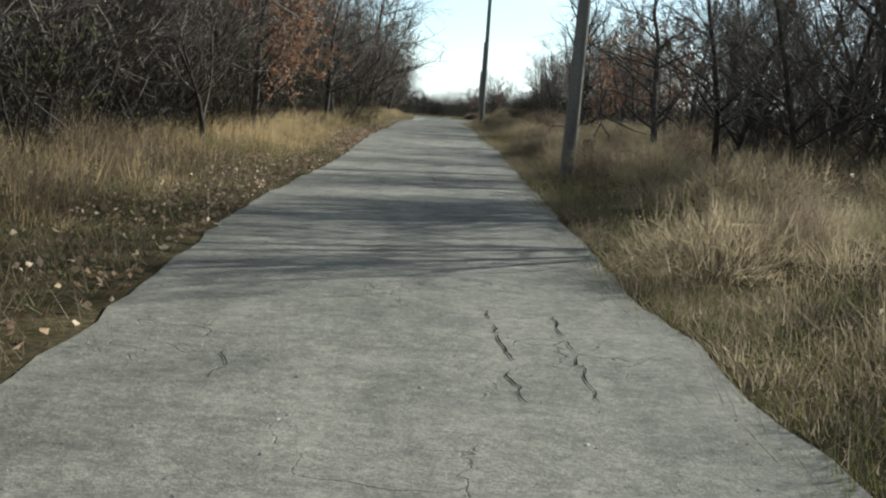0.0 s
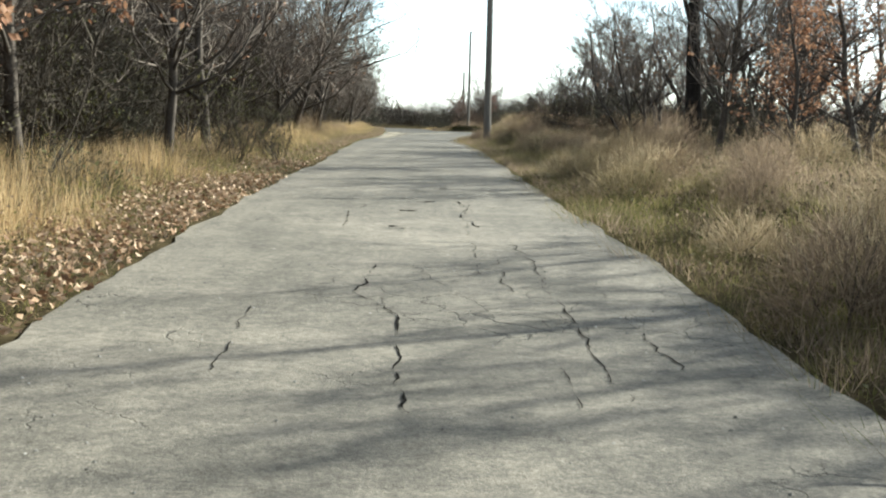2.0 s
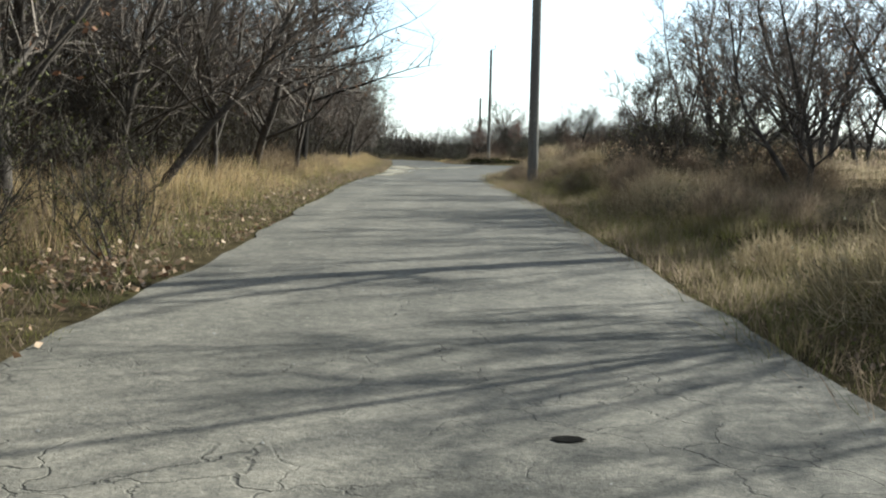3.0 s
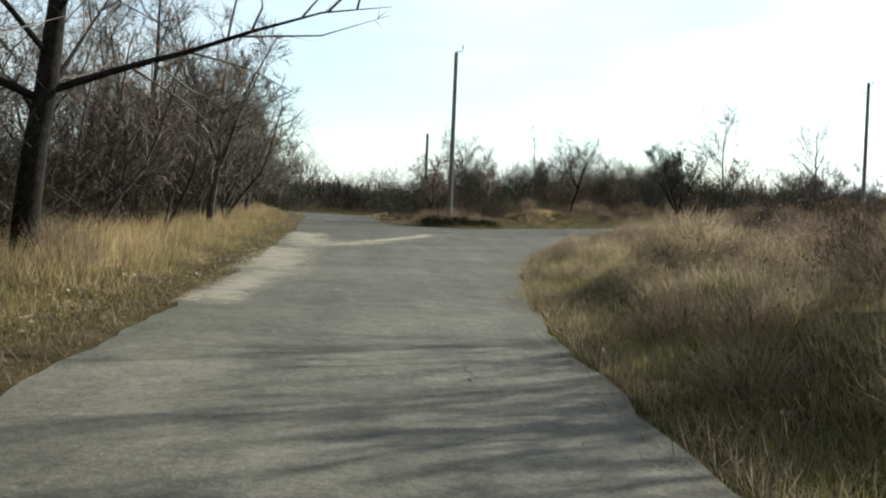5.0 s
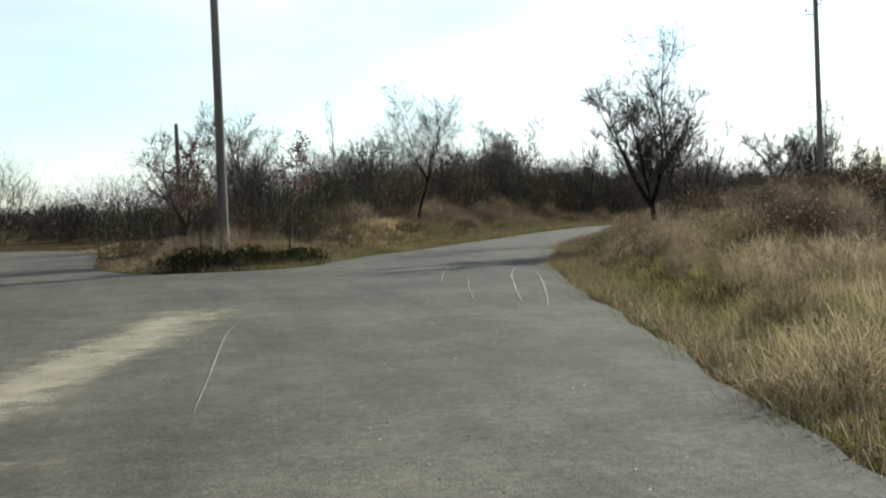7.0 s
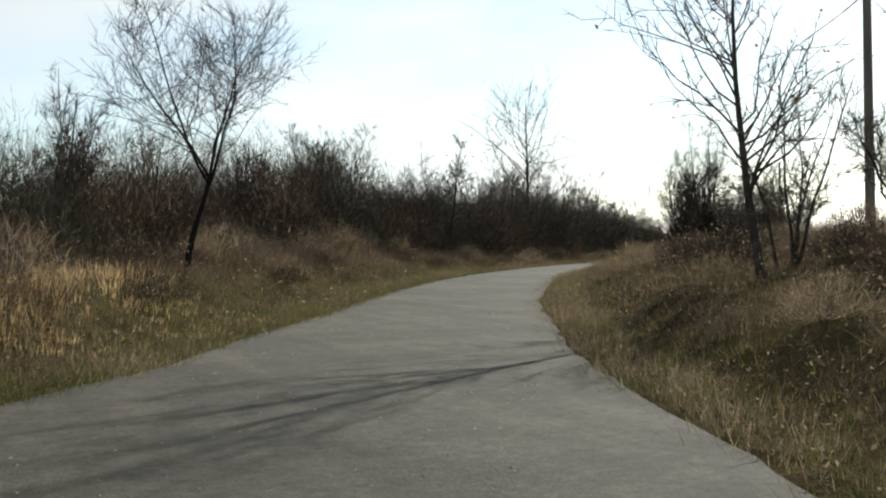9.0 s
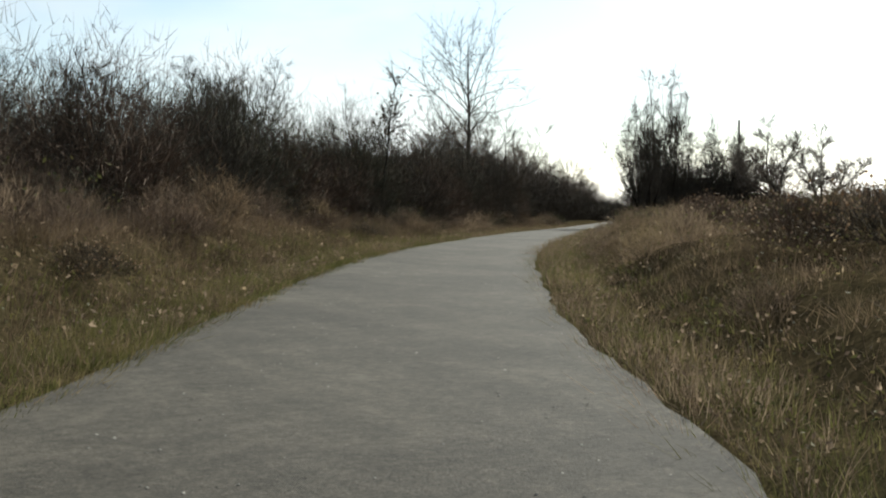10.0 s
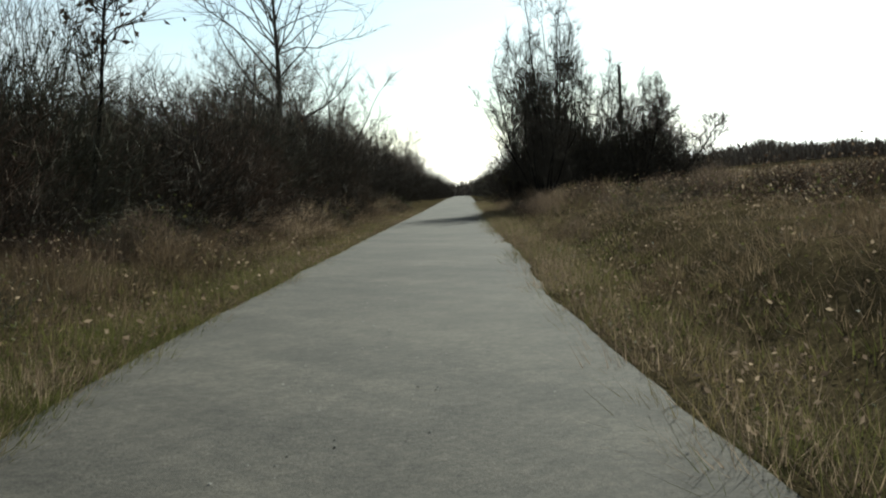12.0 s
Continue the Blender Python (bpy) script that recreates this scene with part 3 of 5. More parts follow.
wood = [(tree_meshes(11, 6.4, 0.085, 1, 0.16, 32, 0.42, 7, 6, steep=0.35, wobble=0.10, twig=0.58, twig_r=0.0062, cheap=True), "slender crooked grey-brown woodland tree"),
        (tree_meshes(12, 5.6, 0.055, 3, 0.12, 32, 0.36, 7, 6, splay=0.40, steep=0.4, wobble=0.13, twig=0.58, twig_r=0.0062, cheap=True), "three-stemmed bare woodland tree"),
        (tree_meshes(13, 6.7, 0.12, 4, 0.10, 36, 0.30, 7, 6, fork=0.24, splay=0.55, steep=0.4, wobble=0.17, bough=0.42, twig=0.58, twig_r=0.0062, cheap=True), "crooked bare woodland tree with tangled boughs"),
        (tree_meshes(14, 5.0, 0.040, 5, 0.10, 36, 0.38, 7, 6, splay=0.55, steep=0.5, wobble=0.12, twig=0.58, twig_r=0.0062, cheap=True), "bare many-stemmed hazel-like tree"),
        (tree_meshes(15, 6.0, 0.10, 1, 0.14, 32, 0.44, 7, 6, steep=0.3, wobble=0.13, twig=0.58, twig_r=0.0062, cheap=True, leaves=350, leaf=0.09), "bare woodland tree with a few withered leaves"),
        (tree_meshes(18, 6.2, 0.07, 2, 0.14, 32, 0.40, 7, 6, splay=0.3, steep=0.35, wobble=0.12, lean=(0.12, 0), twig=0.58, twig_r=0.0062, cheap=True), "leaning twin-stemmed bare tree")]
wood.append((tree_meshes(19, 6.6, 0.09, 3, 0.12, 40, 0.36, 7, 6, fork=0.12, splay=0.3, steep=0.5, wobble=0.1, twig=0.55, twig_r=0.006, cheap=True), "tall crooked bare tree with fine grey twigs"))
oak = [(tree_meshes(21, 5.6, 0.10, 1, 0.12, 22, 0.46, 6, 6, steep=0.6, leaves=1700, leaf=0.11), "young oak still holding withered orange leaves")]
brush = [(tree_meshes(31, 2.9, 0.022, 5, 0.05, 20, 0.46, 3, 4, twig=0.65, twig_r=0.009, cheap=True, twig_mat=M_TWIG_DARK, splay=0.9), "dense leafless brown thicket shrub"),
         (tree_meshes(32, 2.4, 0.020, 6, 0.03, 20, 0.50, 3, 4, twig=0.60, twig_r=0.009, cheap=True, twig_mat=M_TWIG_DARK, splay=1.1), "low tangled leafless shrub"),
         (tree_meshes(33, 3.3, 0.026, 5, 0.06, 20, 0.44, 3, 4, twig=0.65, twig_r=0.009, cheap=True, twig_mat=M_TWIG_DARK, splay=0.8, leaves=350, leaf=0.08, leaf_mat=M_OLIVE),
          "dense shrub with sparse olive leaves")]


def dome_meshes(seed, radius, height, count, twig=0.5, twig_r=0.007, leaves=0, leaf_mat=None, mat=M_TWIG_DARK, canes=9, core=2.4, shoots=0):
    """A thicket: stems from the ground, boughs within, an uneven fuzzy head of fine twigs and upright shoots on top."""
    rng = np.random.default_rng(seed)
    trunk, crown, foliage = Wood(seed + 1), Wood(seed + 2), Wood(seed + 3)
    foot = 0.2 if canes > 6 else 0.01
    for _ in range(canes):
        a, s = rng.uniform(0, 2 * np.pi), rng.uniform(0.1, 0.9)
        trunk.limb(stem_line(rng, (foot * np.cos(a), foot * np.sin(a), -0.1), (s * np.cos(a), s * np.sin(a), 1.0), height * rng.uniform(0.6, 1.0), 4, 0.12, 0.03), 0.022 if canes > 6 else 0.007, 0.004, 4)
    lump = rng.uniform(0, 2 * np.pi, 4)
    for number, lo, hi, length, thick in ((count // 4, 0.02, 0.45, twig * 1.7, twig_r * core), (count, 0.35, 1.0, twig, twig_r)):
        a, el = rng.uniform(0, 2 * np.pi, number), np.arcsin(rng.uniform(0.0, 1.0, number))
        r = rng.uniform(lo, hi, number) ** 0.45 * (1 + 0.15 * np.sin(3 * a + lump[0]) * np.cos(el) + 0.12 * np.sin(5 * a + 6 * el + lump[1]) + 0.10 * np.sin(9 * a - 7 * el + lump[2]))
        base = np.c_[radius * r * np.cos(el) * np.cos(a), radius * r * np.cos(el) * np.sin(a), height * 0.84 * r * np.sin(el) + 0.05]
        way = unit(np.c_[0.7 * np.cos(el) * np.cos(a), 0.7 * np.cos(el) * np.sin(a), 0.45 * np.sin(el) + 0.55] + rng.normal(size=(number, 3)) * 0.55)
        crown.twigs(base, way, length * rng.uniform(0.4, 1.25, number), thick * rng.uniform(0.6, 1.3, number))
    if shoots:
        a, r = rng.uniform(0, 2 * np.pi, shoots), np.sqrt(rng.uniform(0, 1, shoots)) * 0.85
        top = np.c_[radius * r * np.cos(a), radius * r * np.sin(a), height * 0.84 * np.sqrt(1 - r * r) - 0.3]
        crown.twigs(top, unit(rng.normal(size=(shoots, 3)) * 0.18 + [0, 0, 1.0]), rng.uniform(0.4, 1.2, shoots) * (0.25 + 0.08 * height), np.full(shoots, twig_r * 0.95))
    out = [("trunk", trunk.mesh("stems", M_TWIG_DARK)), ("crown", crown.mesh("crown", mat))]
    if leaves:
        k = rng.integers(0, count, leaves)
        foliage.blades(base[k] + way[k] * 0.25, unit(rng.normal(size=(leaves, 3))), 0.07 * rng.uniform(0.6, 1.3, leaves), 0.045)
        out.append(("leaves", foliage.mesh("leaves", leaf_mat)))
    return out


hedge = [(dome_meshes(35, 1.9, 2.9, 1900, 0.36, 0.0062, shoots=30), "rounded dense leafless thicket"),
         (dome_meshes(36, 1.6, 3.3, 1900, 0.36, 0.0062, mat=M_TWIG_OLIVE, shoots=40), "tall rounded leafless thicket of grey-olive twigs"),
         (dome_meshes(37, 2.1, 2.6, 1900, 0.36, 0.0062, shoots=20, leaves=300, leaf_mat=M_OLIVE), "broad dense thicket with a few olive leaves"),
         (dome_meshes(39, 1.8, 2.7, 1900, 0.36, 0.0062, shoots=30, mat=M_TWIG_RED), "rounded dense thicket of red-brown twigs"),
         (tree_meshes(38, 3.8, 0.030, 4, 0.08, 28, 0.34, 7, 6, twig=0.4, twig_r=0.0055, twig_mat=M_TWIG_DARK, splay=0.5, cheap=True), "tall leafless shrub rising from the thicket")]
tall_hedge = [(dome_meshes(70, 2.6, 4.3, 3400, 0.45, 0.0065, shoots=60), "tall rounded dense leafless thicket"),
              (dome_meshes(71, 2.3, 4.7, 3400, 0.45, 0.0065, mat=M_TWIG_OLIVE, shoots=70), "tall dense thicket of grey-olive twigs"),
              (dome_meshes(72, 2.5, 3.9, 3400, 0.45, 0.0065, shoots=50, mat=M_TWIG_RED), "broad leafless thicket of red-brown twigs")]
shade_mound = [(dome_meshes(73, 0.85, 0.42, 420, 0.16, 0.006, leaves=1100, leaf_mat=M_SHADE_LEAF, canes=5, core=1.0), "low near-black shrub standing in for shade on the bank")]
weed_bush = [(dome_meshes(65, 0.75, 0.85, 620, 0.26, 0.0034, canes=5, core=1.0, mat=M_STALK, shoots=30), "low bush of dry red-brown stalks"),
             (dome_meshes(66, 0.6, 1.0, 620, 0.28, 0.0034, canes=5, core=1.0, mat=M_WEED_DARK, shoots=40), "bushy clump of withered weeds"),
             (dome_meshes(67, 0.9, 0.7, 620, 0.24, 0.0034, canes=5, core=1.0, mat=M_TWIG_OLIVE, shoots=20, leaves=60, leaf_mat=M_OLIVE), "low olive-grey bush in the weeds"),
             (dome_meshes(64, 0.7, 0.75, 620, 0.28, 0.0034, canes=5, core=1.0, mat=M_WEED, shoots=40), "pale brown clump of dry weeds")]
straw_bush = [(dome_meshes(111, 0.55, 0.62, 1000, 0.24, 0.0026, canes=4, core=1.0, mat=M_STRAW, shoots=50), "fluffy bush of pale dry weeds"),
              (dome_meshes(112, 0.65, 0.5, 1000, 0.22, 0.0026, canes=4, core=1.0, mat=M_STRAW, shoots=30), "low tussock of bleached weeds"),
              (dome_meshes(113, 0.5, 0.72, 1000, 0.26, 0.0026, canes=4, core=1.0, mat=M_WEED, shoots=60), "bush of dry brown weeds")]
bramble = [(dome_meshes(91, 1.1, 1.05, 1500, 0.26, 0.0042, canes=6, core=1.4, mat=M_TWIG_RED, shoots=30, leaves=160, leaf_mat=M_LITTER), "dense mound of red-brown brambles"),
           (dome_meshes(92, 1.3, 0.95, 1500, 0.26, 0.0042, canes=6, core=1.4, mat=M_TWIG_DARK, shoots=30, leaves=220, leaf_mat=M_LITTER), "dark tangled bramble mound"),
           (dome_meshes(93, 1.0, 1.15, 1500, 0.28, 0.0042, canes=6, core=1.4, mat=M_STALK, shoots=50), "mound of dry brown stalks")]
wood_back = [(tree_meshes(16, 6.6, 0.10, 1, 0.06, 22, 0.42, 4, 4, steep=0.7, twig=0.8, twig_r=0.008, cheap=True), "bare tree deep in the wood"),
             (tree_meshes(17, 5.8, 0.07, 2, 0.05, 20, 0.44, 4, 3, steep=0.7, twig=0.8, twig_r=0.008, cheap=True), "twin-stemmed bare tree deep in the wood")]

# ---- the wood beside the lane ----
for near, far, step, seed, stretch, kinds in ((2.5, 4.6, 1.7, 1, (57, 186), wood), (4.6, 7.4, 2.2, 2, (56, 190), wood), (7.4, 10.5, 2.8, 3, (78, 138), wood_back), (11.0, 15.0, 3.4, 4, (84, 126), wood_back)):
    p = clear_of_road(beside(LEFT_EDGE, *stretch, step, near, far, seed, 1), 1.8)
    p = p[(p[:, 1] < 77) | (p[:, 1] > 88) | (seed > 1)]
    p[:, 0] -= 0.9 * ease(p[:, 1], 28, 33) * ease(p[:, 1], 56, 51)
    rows_of("woodland_tree", kinds, p, seed, (0.8, 1.2), "", "tree", "trees of the roadside wood")
rows_of("thicket_shrub", brush, clear_of_road(beside(LEFT_EDGE, 57, 192, 2.2, 3.0, 5.0, 7, 1), 2.4), 7, (0.5, 0.9), "", "shrub", "shrubs under the roadside wood")
rows_of("thicket_shrub", brush, clear_of_road(beside(LEFT_EDGE, 84, 130, 1.5, 2.5, 3.6, 9, 1), 2.0), 9, (0.45, 0.8), "", "shrub", "shrubs under the roadside wood")
rows_of("thicket_shrub", tall_hedge, clear_of_road(beside(LEFT_EDGE, 96, 150, 3.0, 4.0, 5.6, 12, 1), 2.6), 12, (0.5, 0.75), "", "shrub", "shrubs under the roadside wood")
rows_of("thicket_shrub", hedge, clear_of_road(beside(LEFT_EDGE, 57, 180, 3.3, 5.5, 9.5, 8, 1), 2.4), 8, (0.6, 1.0), "", "shrub", "shrubs under the roadside wood")
rows_of("thicket_shrub", hedge, clear_of_road(beside(LEFT_EDGE, 76, 128, 2.0, 3.8, 5.4, 14, 1), 2.1), 14, (0.8, 1.15), "", "shrub", "shrubs under the roadside wood")
for k, x, y, t, s, tilt in ((0, -5.6, 44.0, 100, 1.1, 9), (4, -5.9, 48.5, 200, 1.15, 6), (5, -5.9, 53.5, 20, 1.1, 3), (6, -5.9, 58.0, 300, 1.2, 7), (4, -6.2, 64.0, 10, 1.1, 8), (6, -6.0, 70.0, 150, 1.15, 7)):
    plant("woodland_tree", wood[k][0], x, y, t, s, "bare tree leaning over the lane", "tree", "trees of the roadside wood", tilt=tilt)
for x, y, t in ((-5.7, 29.5, 10), (-6.0, 33.5, 80), (-5.9, 38.0, 200), (-7.6, 36.0, 300)):
    plant("oak_tree", oak[0][0], x, y, t, 1.0, oak[0][1], "tree", "oaks with withered leaves")
COPSE = [(5.6, 13.0), (5.2, 18), (5.0, 23.0), (4.4, 27.0),
         (7.6, 24), (9.6, 31.5), (8.8, 26.0), (6.4, 20.4), (17, 24), (18, 33)]
rows_of("woodland_tree", wood, np.array(COPSE, float), 21, (0.85, 1.2), "", "tree", "trees of the copse")
rows_of("thicket_shrub", brush, np.array([(6.6, 10), (7.0, 14.5), (5.6, 20), (7.9, 18.5), (6.2, 22.6), (8.8, 27.5), (14, 31), (16, 36)], float),
        22, (0.7, 1.0), "", "shrub", "shrubs of the copse")
rows_of("tall_shrub", hedge, np.array([(6.2, 26.6)], float), 24, (0.5, 0.7), "", "shrub", "tall shrubs of the copse")
for k, x, y, t, s in ((1, 7.2, 17.6, 140, 0.7), (0, 6.6, 28.2, 200, 0.6), (1, 5.8, 51.4, 90, 0.55)):
    plant("tall_shrub", tall_hedge[k][0], x, y, t, s, tall_hedge[k][1], "shrub", "tall shrubs of the copse")
# the thinner trees before the field
rows_of("woodland_tree", wood, np.array([(4.4, 46.5), (6.6, 45), (3.9, 54.0), (6.2, 52.6), (8.2, 57), (11.5, 55), (14, 51), (15, 76)], float),
        23, (0.7, 0.95), "", "tree", "scattered trees before the field")

dense = [(tree_meshes(121, 6.2, 0.11, 3, 0.18, 34, 0.34, 7, 6, fork=0.2, splay=0.5, steep=0.5, wobble=0.12, twig=0.5, twig_r=0.0065, cheap=True), "dense-headed bare tree with fine grey twigs"),
         (tree_meshes(122, 5.4, 0.10, 2, 0.15, 32, 0.40, 7, 6, splay=0.4, steep=0.45, wobble=0.10, twig=0.5, twig_r=0.0065, cheap=True, leaves=300, leaf=0.08), "dense bare tree holding a few withered leaves")]
rows_of("woodland_tree", dense, np.array([(7.0, 13.4), (6.7, 18.6), (7.3, 29.6), (3.9, 60.5), (4.8, 57.2), (6.1, 61.6), (5.5, 53.6), (7.1, 57.5), (6.6, 55.2), (8.0, 53.4), (7.4, 50.4), (9.0, 56.8)]), 25, (0.75, 0.95), "", "tree", "scattered trees before the field")
rows_of("woodland_tree", dense, np.array([(9.0, 70.5), (11.6, 73.2), (8.4, 67.6), (13.2, 69.5), (7.8, 75.6), (7.0, 78.2), (10.2, 76.4)]), 27, (0.85, 1.05), "", "tree", "scattered trees before the field")
rows_of("tall_shrub", hedge[1:3], np.array([(3.0, 60.2), (4.3, 58.6), (3.6, 63.0)]), 26, (0.55, 0.75), "", "shrub", "tall shrubs of the copse")

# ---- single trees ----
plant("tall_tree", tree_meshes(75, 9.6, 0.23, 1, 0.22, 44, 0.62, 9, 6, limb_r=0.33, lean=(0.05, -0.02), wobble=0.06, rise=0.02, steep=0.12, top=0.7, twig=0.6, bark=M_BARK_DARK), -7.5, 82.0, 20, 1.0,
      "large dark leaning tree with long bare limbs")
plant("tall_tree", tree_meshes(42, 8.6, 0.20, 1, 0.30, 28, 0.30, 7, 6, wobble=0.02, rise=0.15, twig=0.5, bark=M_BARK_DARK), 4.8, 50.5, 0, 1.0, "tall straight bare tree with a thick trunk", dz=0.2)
plant("bare_tree", tree_meshes(43, 5.4, 0.10, 4, 0.2, 42, 0.34, 8, 9, fork=0.25, splay=0.7, wobble=0.14, steep=0.6), 4.9, 74.0, 40, 0.74, "small spreading bare tree among weeds")
plant("bare_tree", tree_meshes(44, 4.6, 0.07, 1, 0.2, 20, 0.4, 7, 6, wobble=0.1), 7.4, 74.0, 90, 1.15, "small spreading bare tree among weeds")
plant("bare_tree", tree_meshes(45, 6.0, 0.09, 1, 0.2, 22, 0.4, 7, 6), 7.6, 54.0, 10, 1.0, "bare tree at the edge of the field")
plant("oak_tree", oak[0][0], 8.2, 49.0, 77, 0.8, oak[0][1], "tree", "oaks with withered leaves")
plant("oak_tree", oak[0][0], 4.8, 43.2, 120, 0.6, "small oak with withered orange leaves", "tree", "oaks with withered leaves")
plant("oak_tree", oak[0][0], 6.2, 48.0, 40, 0.8, oak[0][1], "tree", "oaks with withered leaves")
for k, x, y, t, s in ((4, 7.6, 36.2, 60, 1.15), (6, 8.4, 33.8, 170, 1.1), (5, 8.9, 37.4, 260, 1.2), (0, 7.4, 38.6, 20, 1.0),
                      (4, 6.0, 15.6, 130, 1.2), (5, 6.8, 19.4, 310, 1.2), (4, 9.4, 18.2, 220, 1.3)):
    plant("woodland_tree", wood[k][0], x, y, t, s, wood[k][1], "tree", "trees of the copse")
plant("tall_shrub", tall_hedge[0][0], 7.6, 34.8, 30, 0.6, tall_hedge[0][1], "shrub", "tall shrubs of the copse")
for x, y, t, s in ((-4.0, 46.0, 20, 0.34), (-4.6, 44.6, 140, 0.36), (-4.9, 47.3, 260, 0.36), (-4.3, 47.6, 70, 0.32), (-5.2, 45.8, 190, 0.42)):
    plant("green_shrub", brush[2][0], x, y, t, s, "low dark olive shrub at the edge of the lane", "shrub", "olive shrubs at the edge of the lane")
plant("oak_tree", oak[0][0], 10.2, 55.0, 177, 0.75, oak[0][1], "tree", "oaks with withered leaves")
plant("bare_tree", tree_meshes(46, 4.6, 0.07, 4, 0.15, 30, 0.30, 6, 5, fork=0.3, splay=0.7, wobble=0.14), 7.2, 79.0, 30, 1.0, "small bare tree with upswept branches")
plant("bare_tree", tree_meshes(47, 5.2, 0.09, 4, 0.12, 54, 0.32, 8, 7, fork=0.15, splay=0.75, wobble=0.14, steep=0.6), -8.7, 136.6, 0, 1.0, "bare tree at the corner of the wood")
plant("wood_edge_tree", tree_meshes(48, 7.4, 0.13, 5, 0.15, 48, 0.27, 7, 6, fork=0.30, splay=0.5, wobble=0.10), -7.0, 97.0, 0, 1.0, "tall bare tree with a fan of upswept boughs")
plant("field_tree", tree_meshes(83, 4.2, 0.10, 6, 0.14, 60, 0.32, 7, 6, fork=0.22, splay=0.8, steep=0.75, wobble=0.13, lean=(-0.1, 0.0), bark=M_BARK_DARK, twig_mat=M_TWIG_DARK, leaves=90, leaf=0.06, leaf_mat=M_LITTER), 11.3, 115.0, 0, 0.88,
      "many-stemmed bare tree on the grassy bank")
plant("field_tree", tree_meshes(74, 5.6, 0.075, 1, 0.22, 40, 0.52, 6, 5, steep=0.6, wobble=0.05, lean=(-0.13, 0.05), top=0.85, leaves=130, leaf=0.09, leaf_mat=M_LITTER), 16.05, 123.4, 0, 1.0,
      "slim leaning bare tree with a few hanging leaves")
plant("young_tree", tree_meshes(64, 3.4, 0.035, 5, 0.2, 26, 0.30, 5, 4, splay=0.35), 17.4, 124.4, 0, 1.0, "cluster of thin bare saplings on the bank")
thorn = tree_meshes(53, 2.6, 0.09, 5, 0.15, 60, 0.32, 7, 5, fork=0.22, splay=1.0, steep=0.5, wobble=0.18, twig=0.36, twig_r=0.005)
plant("thorn_tree", thorn, 29.5, 139.8, 0, 0.88, "small round-headed bare thorn tree", "tree", "thorn trees in the field")
plant("thorn_tree", thorn, 31.4, 140.0, 130, 0.86, "small round-headed bare thorn tree", "tree", "thorn trees in the field")
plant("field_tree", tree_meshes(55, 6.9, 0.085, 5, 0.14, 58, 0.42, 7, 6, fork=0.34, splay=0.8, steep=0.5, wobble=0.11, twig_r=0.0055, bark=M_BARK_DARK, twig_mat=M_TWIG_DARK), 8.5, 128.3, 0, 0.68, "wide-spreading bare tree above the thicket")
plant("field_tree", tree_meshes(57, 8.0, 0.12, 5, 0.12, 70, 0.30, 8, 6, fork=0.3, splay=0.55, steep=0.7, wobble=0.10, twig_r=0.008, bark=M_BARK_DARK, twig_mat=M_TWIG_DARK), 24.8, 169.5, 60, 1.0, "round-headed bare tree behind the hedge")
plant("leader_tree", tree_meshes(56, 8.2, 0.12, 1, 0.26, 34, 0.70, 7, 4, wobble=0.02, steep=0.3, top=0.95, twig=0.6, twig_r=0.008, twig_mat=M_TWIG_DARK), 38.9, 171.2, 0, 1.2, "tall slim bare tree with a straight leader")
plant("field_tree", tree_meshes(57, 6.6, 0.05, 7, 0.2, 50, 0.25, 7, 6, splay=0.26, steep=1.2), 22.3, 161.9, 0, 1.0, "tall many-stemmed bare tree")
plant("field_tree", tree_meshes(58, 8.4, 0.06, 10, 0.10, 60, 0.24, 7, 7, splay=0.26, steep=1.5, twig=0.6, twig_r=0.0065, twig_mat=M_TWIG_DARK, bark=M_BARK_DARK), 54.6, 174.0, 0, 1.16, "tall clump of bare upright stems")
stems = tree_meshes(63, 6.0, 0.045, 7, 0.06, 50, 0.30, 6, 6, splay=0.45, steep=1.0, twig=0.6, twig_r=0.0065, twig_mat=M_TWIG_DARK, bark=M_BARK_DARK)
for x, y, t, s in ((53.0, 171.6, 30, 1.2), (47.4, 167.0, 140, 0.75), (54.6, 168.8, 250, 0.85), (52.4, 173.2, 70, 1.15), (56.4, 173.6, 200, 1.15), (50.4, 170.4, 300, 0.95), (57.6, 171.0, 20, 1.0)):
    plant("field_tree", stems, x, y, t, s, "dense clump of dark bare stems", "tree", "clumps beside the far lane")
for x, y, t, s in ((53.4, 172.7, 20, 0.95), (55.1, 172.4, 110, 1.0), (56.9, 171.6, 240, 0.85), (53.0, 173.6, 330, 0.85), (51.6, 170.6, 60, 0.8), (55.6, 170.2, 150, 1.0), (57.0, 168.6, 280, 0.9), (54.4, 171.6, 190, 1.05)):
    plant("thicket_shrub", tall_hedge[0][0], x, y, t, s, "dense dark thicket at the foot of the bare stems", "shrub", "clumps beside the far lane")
plant("thorn_tree", thorn, 57.4, 169.2, 75, 1.75, "spreading bare thorn tree beside the thicket", "tree", "clumps beside the far lane")
plant("leader_tree", tree_meshes(59, 6.4, 0.06, 1, 0.3, 18, 0.22, 5, 4, wobble=0.03, steep=1.3), 9.0, 149.4, 0, 1.05, "slim bare tree rising from the thicket")
plant("slim_tree", tree_meshes(68, 2.75, 0.026, 1, 0.45, 18, 0.24, 5, 3, wobble=0.05, steep=1.4, leaves=110, leaf=0.075, leaf_mat=M_TWIG_RED, bark=M_BARK_DARK, twig_r=0.006, twig_mat=M_TWIG_DARK), 25.1, 153.4, 0, 1.85, "slim young tree with hanging brown pods", "tree")
